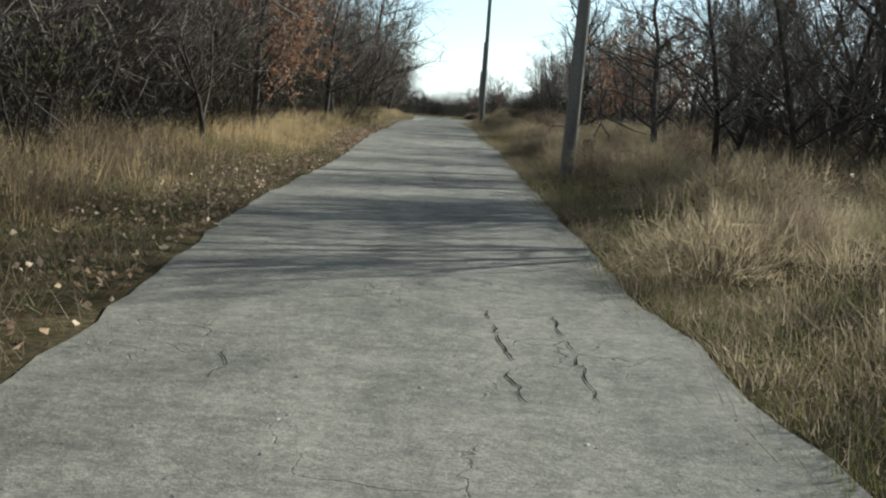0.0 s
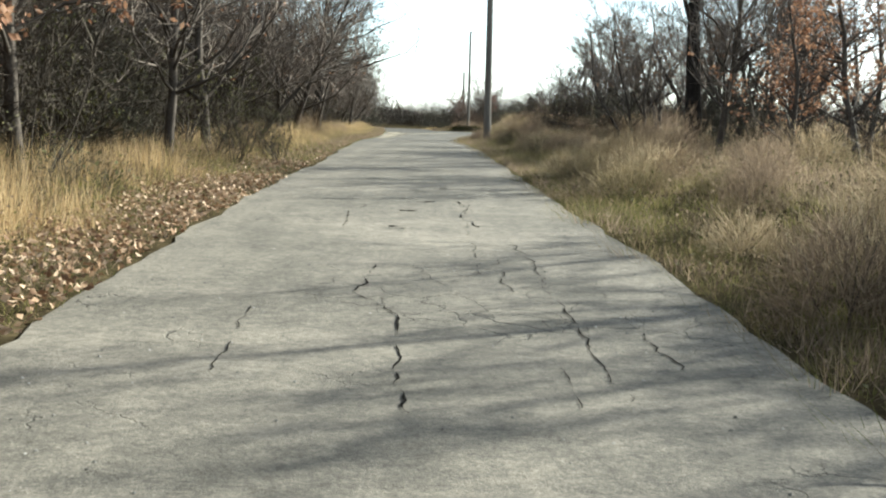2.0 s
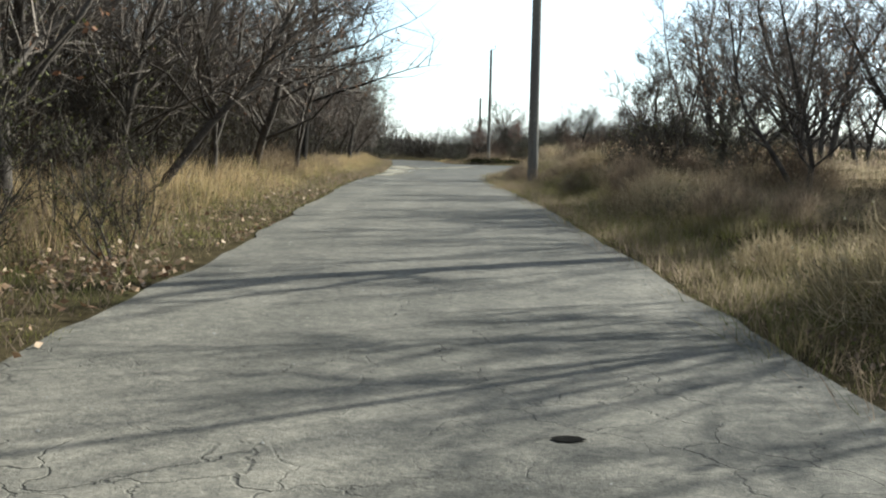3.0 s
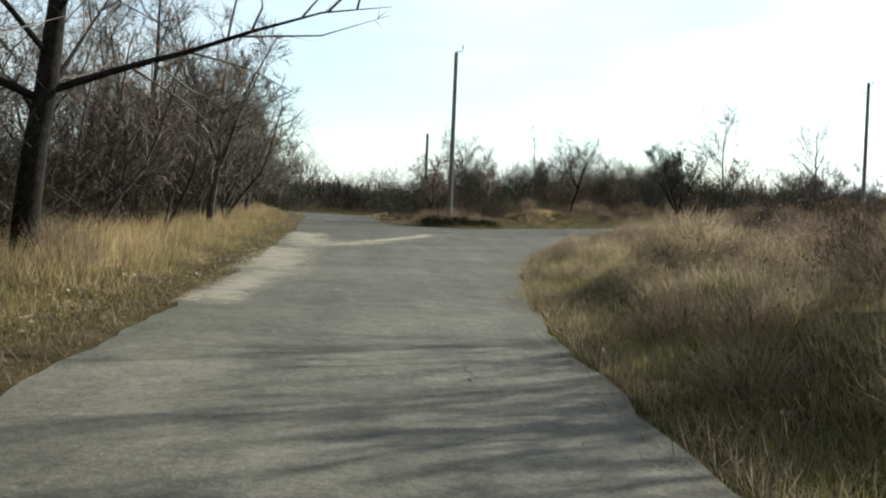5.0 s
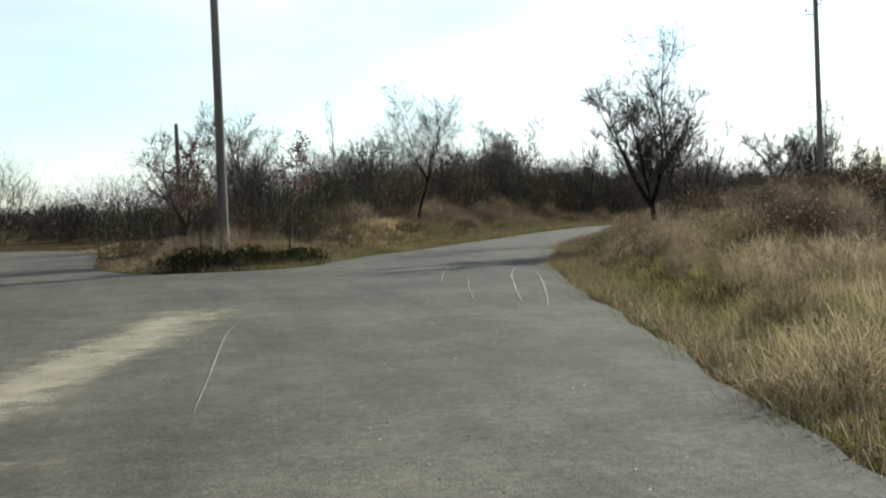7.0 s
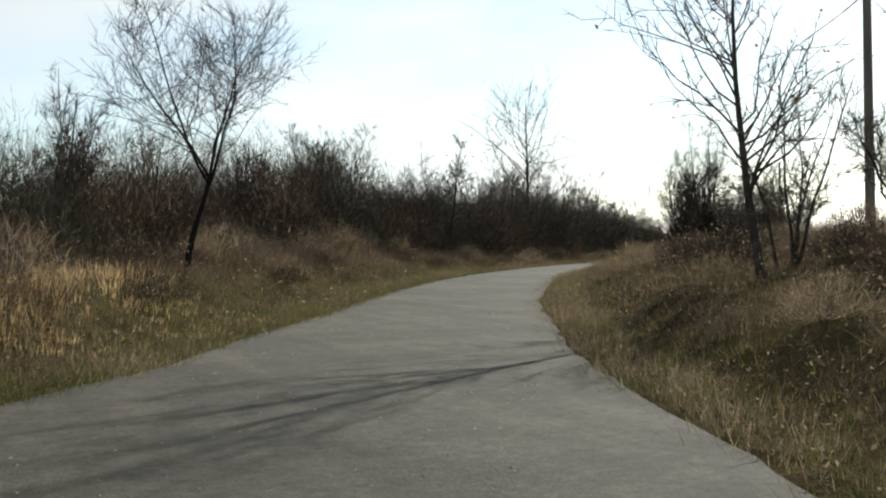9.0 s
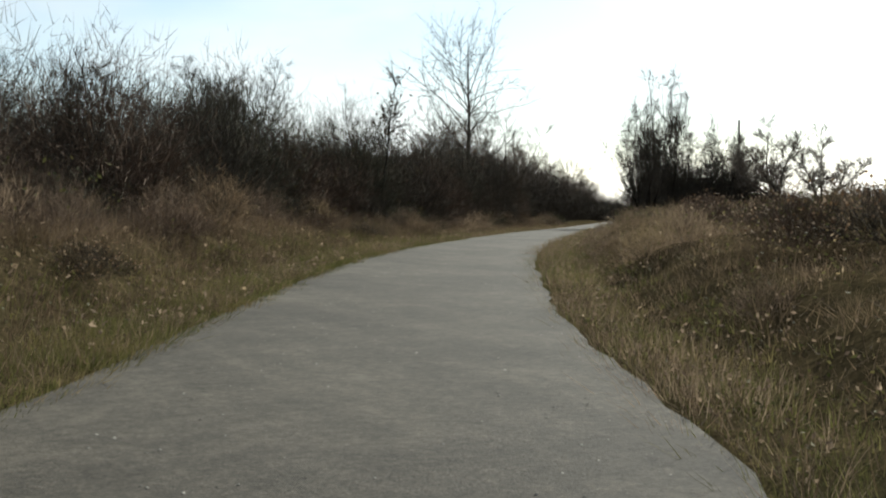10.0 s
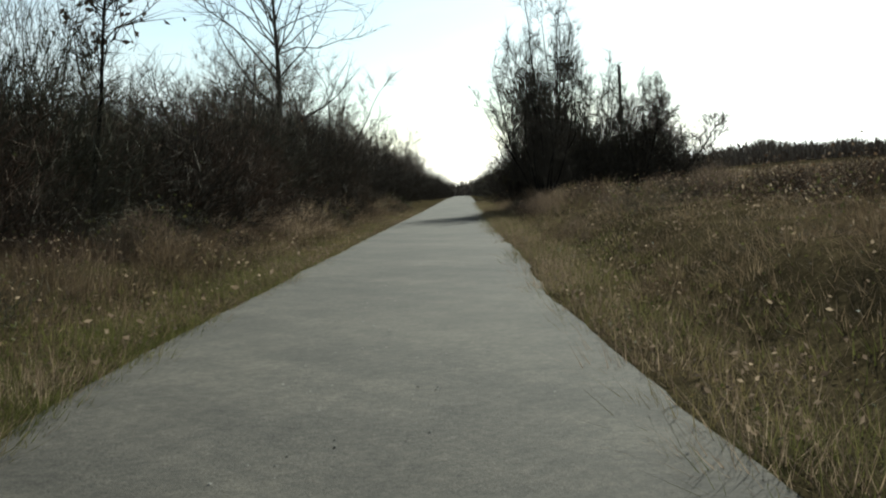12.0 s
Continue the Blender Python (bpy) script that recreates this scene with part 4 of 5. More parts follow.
plant("thorn_tree", tree_meshes(69, 2.9, 0.07, 4, 0.15, 44, 0.34, 7, 5, fork=0.3, splay=0.9, steep=0.5, wobble=0.2, twig=0.36, twig_r=0.006), 20.9, 125.5, 0, 1.0, "crooked bare thorn tree on the bank", "tree", "thorn trees in the field")
sap = tree_meshes(61, 2.9, 0.025, 1, 0.42, 18, 0.34, 5, 4, leaves=420, leaf=0.075, leaf_mat=M_MAROON)
plant("sapling", sap, 2.55, 117.2, 0, 1.0, "slim sapling with withered red-brown leaves", "tree", "saplings on the corner")
plant("sapling", sap, 0.3, 114.9, 90, 0.9, "slim sapling with withered red-brown leaves", "tree", "saplings on the corner")
plant("field_tree", tree_meshes(62, 4.2, 0.10, 5, 0.12, 54, 0.32, 7, 5, fork=0.25, splay=1.0, steep=0.5, wobble=0.16), 0.3, 120.2, 0, 0.86, "spreading bare tree behind the pole")
# added low shrubs that stand in for the bank's shaded face below the pole
rows_of("bank_shade_shrub", shade_mound, np.array([(0.0, 114.5), (0.5, 114.35), (1.1, 114.45), (1.7, 114.6), (2.3, 115.0), (2.7, 115.7), (0.3, 114.95), (1.3, 115.1)]), 79, (0.5, 0.72), "", "shrub", "low dark shrubs at the foot of the pole")

# ---- hedge thickets past the corner ----
for near, far, step, seed, sz, lo, hi, kinds in ((4.8, 6.4, 2.0, 71, (0.7, 1.0), 62, 108, hedge), (4.8, 6.4, 2.2, 68, (0.95, 1.25), 108, 152, hedge), (7.0, 9.0, 2.8, 72, (0.55, 0.8), 74, 108, tall_hedge),
                                                 (7.0, 9.0, 2.7, 69, (0.92, 1.15), 108, 156, tall_hedge), (10.0, 13.0, 4.0, 73, (1.1, 1.35), 96, 150, tall_hedge)):
    p = clear_of_road(beside(ISLAND_EDGE, lo, hi, step, near, far, seed, 1), 3.0)
    p = p[(p[:, 1] > 124)]
    rows_of("hedge_shrub", kinds, p, seed, sz, "", "shrub", "shrubs of the long hedge")
rows_of("woodland_tree", wood, clear_of_road(beside(ISLAND_EDGE, 84, 190, 2.3, 7.0, 14.0, 78, 1), 5.0), 78, (0.65, 1.05), "", "tree", "trees in the long hedge")
rows_of("hedge_shrub", hedge, clear_of_road(beside(ISLAND_EDGE, 66, 150, 2.0, 3.0, 4.6, 80, 1), 2.4), 80, (0.35, 0.65), "", "shrub", "shrubs of the long hedge")
rows_of("hedge_shrub", tall_hedge, clear_of_road(beside(ISLAND_EDGE, 112, 158, 2.0, 3.4, 4.8, 87, 1), 2.8), 87, (0.78, 1.0), "", "shrub", "shrubs of the long hedge")
rows_of("woodland_tree", wood, clear_of_road(beside(ISLAND_EDGE, 132, 260, 2.0, 4.5, 9.0, 77, 1), 3.6), 77, (0.95, 1.2), "", "tree", "trees in the long hedge")
rows_of("hedge_shrub", tall_hedge, np.array([(13.1, 140.4), (15.4, 143.5), (17.7, 146.7), (20.0, 149.4)]), 91, (0.84, 0.94), "", "shrub", "shrubs of the long hedge")
behind = np.array([(-34 + 5.0 * i + 1.3 * math.sin(i * 5.7), 160 + 3 * math.sin(i * 1.9)) for i in range(9)])
rows_of("hedge_shrub", tall_hedge, behind, 81, (1.0, 1.3), "", "shrub", "shrubs beyond the side lane")
far_p = np.array([(-30 + 2.7 * i + 1.3 * math.sin(i * 7.7), 151 + 4 * math.sin(i * 2.3) + 0.1 * i) for i in range(20)])
rows_of("hedge_shrub", tall_hedge, clear_of_road(far_p, 2.0), 74, (0.65, 0.95), "", "shrub", "shrubs beyond the side lane")
rows_of("hedge_shrub", hedge[:3], np.array([(53.2, 171.4), (54.6, 170.6), (55.4, 172.4), (53.8, 173.2), (52.4, 172.6), (54.2, 168.8), (55.6, 169.4), (56.8, 171.8), (53.6, 170.2), (52.6, 170.4)]), 75, (1.05, 1.3), "", "shrub", "shrubs round the stems")
far_v, far_f, far_n = [], [], 0
far_kinds = [dome_meshes(k, 2.5, 4.4, 800, 0.6, 0.013, shoots=30)[1][1] for k in (101, 102, 103)]
for line, lo, hi, step, near, far, seed, sz in ((RIGHT_EDGE, -100, 22, 2.4, 2.4, 6.0, 76, (0.7, 1.0)), (RIGHT_EDGE, -190, -100, 5.0, 2.4, 6.0, 88, (0.9, 1.2)), (ISLAND_EDGE, 150, 250, 2.2, 5.0, 8.5, 99, (1.0, 1.4)),
                                                (ISLAND_EDGE, 160, 290, 2.4, 3.2, 6.0, 89, (0.8, 1.05)), (ISLAND_EDGE, 288, 404, 4.5, 3.0, 6.5, 90, (1.1, 1.5))):
    places = clear_of_road(beside(line, lo, hi, step, near, far, seed, 1), 1.8)
    rng = np.random.default_rng(seed)
    for (x, y), z in zip(places, ground_z(places)):
        me = far_kinds[rng.integers(3)]
        v, f = np.empty(len(me.vertices) * 3, np.float32), np.empty(len(me.loops), np.int32)
        me.vertices.foreach_get("co", v)
        me.loops.foreach_get("vertex_index", f)
        a, size = rng.uniform(0, 2 * np.pi), rng.uniform(*sz)
        v = v.reshape(-1, 3) * size
        far_v.append(np.c_[x + v[:, 0] * math.cos(a) - v[:, 1] * math.sin(a), y + v[:, 0] * math.sin(a) + v[:, 1] * math.cos(a), z - 0.1 + v[:, 2] * rng.uniform(0.85, 1.15)])
        far_f.append(f.reshape(-1, 3) + far_n)
        far_n += len(v)
tagged(new("far_hedge", fast_mesh("far_hedge", np.vstack(far_v), np.vstack(far_f), M_TWIG_DARK)), "dark leafless hedges along the far end of the lane", "hedge", kind="stuff")
for line, lo, hi, step, near, far, seed, sz in ((RIGHT_EDGE, 50, 196, 2.3, 0.7, 2.6, 82, (0.35, 0.65)), (RIGHT_EDGE, 50, 200, 2.5, 2.6, 6.5, 83, (0.4, 0.75)), (RIGHT_EDGE, 66, 200, 3.0, 5.0, 11.0, 84, (0.4, 0.75)),
                                                (ISLAND_EDGE, 60, 165, 1.6, 1.3, 3.6, 85, (0.6, 1.15)), (RIGHT_EDGE, 2, 62, 1.5, 0.8, 3.4, 181, (0.4, 0.8)), (LEFT_EDGE, 62, 190, 5.0, 1.6, 3.4, 86, (0.5, 0.9))):
    rows_of("weed_bush", weed_bush, clear_of_road(beside(line, lo, hi, step, near, far, seed, 1), 0.8), seed, sz, "", "shrub", "bushes in the weeds")

BANK = ((RIGHT_EDGE, 124, 158, 1.9, 2.8, 4.8, 94, (0.5, 0.75)), (RIGHT_EDGE, 118, 158, 2.0, 4.6, 9.0, 95, (0.55, 0.85)), (RIGHT_EDGE, 62, 122, 2.6, 3.0, 6.0, 96, (0.5, 0.8)), (RIGHT_EDGE, 62, 122, 2.6, 6.0, 12.0, 97, (0.6, 0.95)),
        (RIGHT_EDGE, 160, 176, 1.5, 1.8, 5.0, 98, (0.5, 0.75)),
        (RIGHT_EDGE, 2, 64, 1.7, 1.3, 4.0, 182, (0.35, 0.6)), (RIGHT_EDGE, 2, 64, 1.9, 4.0, 9.0, 183, (0.5, 0.8)), (ISLAND_EDGE, 80, 165, 2.2, 1.5, 3.4, 184, (0.32, 0.55)))
for line, lo, hi, step, near, far, seed, sz in BANK:
    rows_of("bramble_bush", bramble, clear_of_road(beside(line, lo, hi, step, near, far, seed, 1), 1.2), seed, sz, "", "shrub", "brambles on the bank")

for line, lo, hi, step, near, far, seed, sz in ((RIGHT_EDGE, 186, 262, 1.1, 0.7, 2.2, 131, (0.6, 1.15)), (RIGHT_EDGE, 186, 262, 1.3, 2.0, 5.5, 132, (0.8, 1.4)), (RIGHT_EDGE, 122, 186, 1.4, 0.6, 2.0, 133, (0.5, 0.9)),
                                                (RIGHT_EDGE, 122, 186, 1.6, 2.0, 5.0, 134, (0.6, 1.1))):
    rows_of("straw_bush", straw_bush, clear_of_road(beside(line, lo, hi, step, near, far, seed, 1), 0.55), seed, sz, "", "shrub", "dry weed bushes on the bank")

# ---- far woods on the skyline ----
rng = np.random.default_rng(5)
fw = Wood(90)
for bearing0, bearing1, dist, high, count in ((-40, 20, 230, 6, 9000), (22, 80, 330, 7, 24000), (80, 130, 260, 7, 3000)):
    b = np.radians(rng.uniform(bearing0, bearing1, count))
    r = dist + rng.uniform(-30, 30, count)
    px, py = 10 + r * np.sin(b), 110 + r * np.cos(b)
    hill = high * (0.85 + 0.12 * np.sin(b * 37) + 0.08 * np.sin(b * 93) + 0.05 * np.sin(b * 211))
    base = np.c_[px, py, ground_z(np.c_[px, py]) + hill * 0.45 * rng.uniform(0, 1, count) ** 1.5]
    way = unit(rng.normal(size=(count, 3)) * 0.3 + [0, 0, 1.0])
    fw.twigs(base, way, hill * rng.uniform(0.3, 0.7, count), rng.uniform(0.12, 0.3, count))
tagged(new("far_woods", fw.mesh("far_woods", M_TWIG)), "distant belt of leafless woodland on the skyline", "woods", kind="stuff")


# ================= poles =================
def pole(x, y, height, lean, label, arms=(), radius=0.135, base_z=None):
    z0 = land(x, y) if base_z is None else base_z
    ob = new("utility_pole")
    w = Wood(int(abs(x * 10 + y)))
    w.limb([(lean[0] * s * height, lean[1] * s * height, -0.4 + s * (height + 0.4)) for s in np.linspace(0, 1, 7)], radius, radius * 0.72, 14)
    top = w.v[0].reshape(7, 14, 3)[-1]
    w.v.append(np.vstack([top, top.mean(0) + [0, 0, 0.03]]))
    w.f.append(np.array([(w.n + i, w.n + (i + 1) % 14, w.n + 14) for i in range(14)]))
    me = w.mesh("shaft", M_POLE)
    me.polygons.foreach_set("use_smooth", [True] * len(me.polygons))
    part("shaft", me, ob)
    for h, side, length in arms:
        br = Wood(3)
        p = np.array([lean[0] * h, lean[1] * h, h])
        dv = np.array([math.cos(side), math.sin(side), 0])
        br.limb([p, p + dv * length, p + dv * (length + 0.03) + [0, 0, 0.05], p + dv * (length + 0.03) + [0, 0, 0.16]], 0.022, 0.018, 6)
        arm = part("bracket", br.mesh("bracket", M_METAL), ob, "rusty iron bracket")
        ins = Wood(4)
        q = p + dv * (length + 0.03) + [0, 0, 0.14]
        for dz, r in ((0.0, 0.045), (0.05, 0.038), (0.1, 0.028)):
            ins.limb([q + [0, 0, dz], q + [0, 0, dz + 0.025], q + [0, 0, dz + 0.05]], r, r * 0.7, 10)
        part("insulator", ins.mesh("insulator", M_CERAMIC), arm, "brown glazed insulator")
    ob.matrix_basis = pose(x, y, z0)
    return tagged(ob, label, "utility pole", "poles along the lane")


pole(2.0, 22.7, 8.0, (0.02, 0), "weathered wooden utility pole on the grassy verge", radius=0.15)
pole(0.65, 66.1, 8.2, (-0.004, 0.006), "weathered wooden utility pole among brown weeds", radius=0.14)
pole(0.88, 115.2, 7.65, (0.0, 0), "tall weathered wooden pole on the corner", ((7.7, 0.0, 0.25),), 0.115)
pole(1.0, 154.2, 6.4, (0, 0), "short dark wooden pole without brackets", (), 0.15)
EZ = land(27.0, 131.9)
pole(27.0, 131.9, 9.95 - EZ, (-0.01, 0), "weathered wooden pole with iron brackets in the field", ((9.35 - EZ, 2.4, 0.37), (9.75 - EZ, -0.6, 0.2)), 0.135)
pole(71.0, 184.6, 7.6, (0, 0), "far wooden pole with a bracket", ((7.3, -2.3, 0.4), (6.9, -2.3, 0.3)), 0.12)
st = Wood(8)
st.limb([(0, 0, -0.2), (0.02, 0, 0.2), (0.0, 0.02, 0.62)], 0.17, 0.13, 10)
st.v.append(np.array([(0.0, 0.02, 0.64)]))
st.f.append(np.array([(20 + i, 20 + (i + 1) % 10, 30) for i in range(10)]))
st.n += 1
stump = tagged(new("tree_stump", st.mesh("tree_stump", M_BARK)), "dark weathered tree stump beside the pole", "stump")
stump.matrix_basis = pose(2.46, 23.3, land(2.46, 23.3))
# dead limb that hangs over the weeds
db = Wood(12)
for pts, r0 in (([(3.6, 1.2, -0.1), (3.0, 0.9, 0.45), (2.2, 0.6, 1.0), (1.3, 0.2, 1.42), (0.5, 0.0, 1.62), (-0.2, -0.2, 1.55)], 0.06), ([(0.35, 0.0, 1.62), (0.25, -0.1, 1.2), (0.28, -0.2, 0.8), (0.1, -0.25, 0.35)], 0.035),
                ([(0.27, -0.15, 0.95), (-0.1, -0.2, 0.72), (-0.6, -0.3, 0.62), (-1.1, -0.3, 0.6)], 0.025), ([(0.28, -0.15, 1.0), (0.7, 0.0, 0.8), (1.2, 0.1, 0.62), (1.8, 0.3, 0.5)], 0.028),
                ([(0.26, -0.2, 0.75), (0.45, -0.3, 0.5), (0.55, -0.3, 0.2)], 0.02), ([(1.6, 0.3, 1.3), (1.5, 0.2, 1.9), (1.1, 0.1, 2.3), (0.6, 0.0, 2.5)], 0.03)):
    db.limb(np.array(pts), r0, 0.008, 6)
    q, t = along(np.array(pts), np.random.default_rng(len(pts)).uniform(0.3, 1, 9))
    db.twigs(q, unit(t + np.random.default_rng(5).normal(size=(9, 3)) * 0.6), np.full(9, 0.35), 0.006)
dead = tagged(new("dead_limb", db.mesh("dead_limb", M_BARK)), "dark dead limb hanging over the weeds", "branch")
dead.matrix_basis = pose(3.1, 29.6, land(6.5, 30.6))


# ================= grass, weeds, leaves =================
def verge(line, lo, hi, count, near, far, power, seed):
    """Random places beside an edge of the road, thinning out away from it, with their distance from the edge."""
    rng = np.random.default_rng(seed)
    q = spline(line, 0.5)
    if line is RIGHT_EDGE:
        lo, hi = lo + FAR_LANE, hi + FAR_LANE
    t = unit(np.gradient(q, axis=0))
    nrm = np.c_[-t[:, 1], t[:, 0]]
    k = rng.uniform(lo / 0.5, min(hi / 0.5, len(q) - 2), count)
    i = k.astype(int)
    off = near + (far - near) * rng.uniform(0, 1, count) ** power
    p = q[i] + (q[i + 1] - q[i]) * (k - i)[:, None] + nrm[i] * off[:, None]
    p = p[~inside_road(p)]
    return p, np.minimum.reduce([line_distance(p, e) for e in COARSE])


def clumps(p, k=0.9, seed=0.0):
    return 0.5 + 0.5 * wave(p[:, 0], p[:, 1], k, seed)


def tufts_mesh(name, p, height, blades, width, mat, seed, spread=0.10, droop=0.75, bent=True):
    """Tussocks: blades that rise and fall outwards from each place."""
    rng = np.random.default_rng(seed)
    n = len(p)
    z = ground_z(p) - 0.03
    m = n * blades
    a = rng.uniform(0, 2 * np.pi, m)
    out = np.c_[np.cos(a), np.sin(a)]
    hh = np.repeat(height, blades) * rng.uniform(0.35, 1.1, m)
    r = rng.uniform(0, 1, m)[:, None] ** 0.7
    base = np.c_[np.repeat(p, blades, 0) + out * r * spread * np.repeat(0.6 + height, blades)[:, None], np.repeat(z, blades)]
    lean = out * r * droop * rng.uniform(0.3, 1.1, m)[:, None] + rng.normal(size=(m, 2)) * 0.12
    b = a + np.pi / 2 + rng.normal(size=m) * 0.7
    w = np.broadcast_to(width, m) * rng.uniform(0.5, 1.2, m)
    side = np.c_[np.cos(b), np.sin(b), rng.normal(size=m) * 0.2] * (w / 2)[:, None]
    mid = base + np.c_[lean * 0.42 * hh[:, None], 0.62 * hh]
    tip = base + np.c_[lean * 1.25 * hh[:, None], hh * np.clip(1.02 - 0.5 * np.hypot(*lean.T), 0.3, 1)]
    if not bent:
        v = np.stack([base - side, base + side, tip], 1).reshape(-1, 3)
        return fast_mesh(name, v, np.arange(3 * m).reshape(-1, 3), mat)
    v = np.stack([base - side, base + side, mid - side * 0.8, mid + side * 0.8, tip], 1).reshape(-1, 3)
    i = np.arange(m)[:, None] * 5
    f = np.vstack([i + [0, 1, 3], i + [0, 3, 2], i + [2, 3, 4]])
    return fast_mesh(name, v, f, mat)


def thin(p, d, chance, seed):
    k = np.random.default_rng(seed).uniform(size=len(p)) < chance
    return p[k], d[k]


# tall golden grass beside the wood
p, d = verge(LEFT_EDGE, 60, 200, 15000, 0.7, 5.0, 1.15, 101)
p, d = thin(p, d, np.clip(1.5 * clumps(p, 0.8, 2) * (0.4 + clumps(p, 2.3, 4)), 0.04, 1) * (1 - 0.75 * ease(p[:, 1], 43.5, 45) * ease(p[:, 1], 51, 49)) * (1 - 0.75 * ease(p[:, 1], 25, 19)) * (1 - 0.35 * ease(p[:, 1], 52, 58)), 1)
h = (0.18 + 0.5 * ease(d, 0.6, 2.0)) * (0.3 + 0.65 * clumps(p, 0.35, 5) + 0.45 * clumps(p, 1.7, 6)) * (1 + 0.25 * ease(p[:, 1], 18, 26) * ease(p[:, 1], 46, 38))
tagged(new("tall_grass", tufts_mesh("tall_grass", p, h, 16, 0.009, M_GOLD, 11, 0.18, 0.6, False)), "tall dry golden grass beside the wood", "grass", kind="stuff")
p, d = verge(LEFT_EDGE, 60, 200, 6500, 0.4, 4.6, 1.0, 141)
p, d = thin(p, d, np.clip(2.2 * clumps(p, 0.9, 21) - 0.6 + ease(p[:, 1], 43, 45) * ease(p[:, 1], 56, 51) + 0.4 * ease(p[:, 1], 26, 20), 0.0, 1), 5)
h = (0.16 + 0.30 * ease(d, 0.5, 2.0)) * (0.5 + 0.9 * clumps(p, 1.3, 22))
tagged(new("brown_weeds", tufts_mesh("brown_weeds", p, h, 22, 0.012, M_WEED_DARK, 23, 0.3, 0.9, False)), "brown weed clumps in the golden grass", "weeds", kind="stuff")
p, d = verge(LEFT_EDGE, 80, 200, 4200, 0.1, 3.4, 1.25, 142)
p, d = thin(p, d, np.clip(2.4 * clumps(p, 0.9, 71) * (0.4 + clumps(p, 2.1, 72)) - 0.35, 0.03, 1), 16)
h = (0.12 + 0.26 * ease(d, 0.3, 1.6)) * (0.5 + 0.8 * clumps(p, 1.5, 73))
tagged(new("olive_grass", tufts_mesh("olive_grass", p, h, 24, 0.008, M_YELLOW_GREEN, 37, 0.3, 0.9, False)), "olive grass clumps among the golden grass", "grass", kind="stuff")
# short olive grass at the very edges
parts_p, parts_d = zip(verge(LEFT_EDGE, 60, 200, 5000, -0.12, 1.6, 1.3, 102), verge(ISLAND_EDGE, 58, 150, 6500, -0.12, 1.5, 1.3, 103), verge(RIGHT_EDGE, 40, 263, 8500, -0.12, 1.4, 1.3, 104))
p, d = np.vstack(parts_p), np.hstack(parts_d)
h = (0.07 + 0.10 * clumps(p, 1.2, 3)) * (0.6 + 0.8 * ease(d, 0.0, 0.8))
tagged(new("verge_grass", tufts_mesh("verge_grass", p, h, 10, 0.014, M_GREEN, 12, 0.16, 0.9, False)), "short olive and straw grass along the lane", "grass", kind="stuff")
# fine straw-coloured grass at the edge of the sunny bank before the bend
p, d = verge(RIGHT_EDGE, 128, 186, 3000, 0.15, 2.6, 1.3, 131)
p, d = thin(p, d, np.clip(1.6 * clumps(p, 0.6, 11) * (0.4 + clumps(p, 2.0, 12)), 0.03, 1), 4)
h = (0.14 + 0.2 * ease(d, 0.2, 1.2)) * (0.5 + 0.8 * clumps(p, 1.1, 13))
tagged(new("fine_grass", tufts_mesh("fine_grass", p, h, 34, 0.005, M_STRAW, 18, 0.35, 1.1, False)), "fine straw-coloured grass at the edge of the bank", "grass", kind="stuff")
# straw-coloured weeds on the sunny bank of the first stretch
p, d = verge(RIGHT_EDGE, 218, 263, 5200, 0.2, 8.0, 1.5, 105)
p, d = thin(p, d, np.clip(1.5 * clumps(p, 0.7, 7) * (0.5 + clumps(p, 2.1, 3)), 0.08, 1), 2)
h = (0.16 + 0.36 * ease(d, 0.2, 1.6)) * (0.25 + 0.7 * clumps(p, 0.4, 9) + 0.55 * clumps(p, 1.6, 2))
tagged(new("straw_weeds", tufts_mesh("straw_weeds", p, 0.85 * h, 54, 0.007, M_STRAW, 15, 0.4, 1.2, False)), "straw-coloured dry weeds on the bank", "weeds", kind="stuff")
# taller pale weeds further along the same bank, and yellow-green grass at its foot
p, d = verge(RIGHT_EDGE, 126, 240, 6200, 0.9, 8.5, 1.2, 151)
p, d = thin(p, d, np.clip(3.2 * clumps(p, 1.1, 27) * (0.2 + clumps(p, 2.9, 13)) - 0.6, 0.02, 1), 7)
h = (0.22 + 0.40 * ease(d, 0.8, 2.4)) * (0.45 + 0.5 * clumps(p, 0.5, 19) + 0.5 * clumps(p, 1.8, 12))
tagged(new("straw_weeds", tufts_mesh("straw_weeds", p, 0.75 * h, 46, 0.006, M_STRAW, 25, 0.4, 1.1, False)), "tall pale straw-coloured weeds on the bank", "weeds", kind="stuff")
p, d = verge(RIGHT_EDGE, 126, 263, 5400, 0.15, 2.6, 1.2, 152)
p, d = thin(p, d, np.clip(2.6 * clumps(p, 0.9, 31) - 0.6, 0.03, 1), 8)
h = (0.10 + 0.14 * ease(d, 0.2, 1.2)) * (0.5 + 0.9 * clumps(p, 1.5, 32))
tagged(new("yellow_grass", tufts_mesh("yellow_grass", p, h, 44, 0.006, M_YELLOW_GREEN, 26, 0.4, 1.1, False)), "yellow-green grass clumps at the foot of the bank", "grass", kind="stuff")
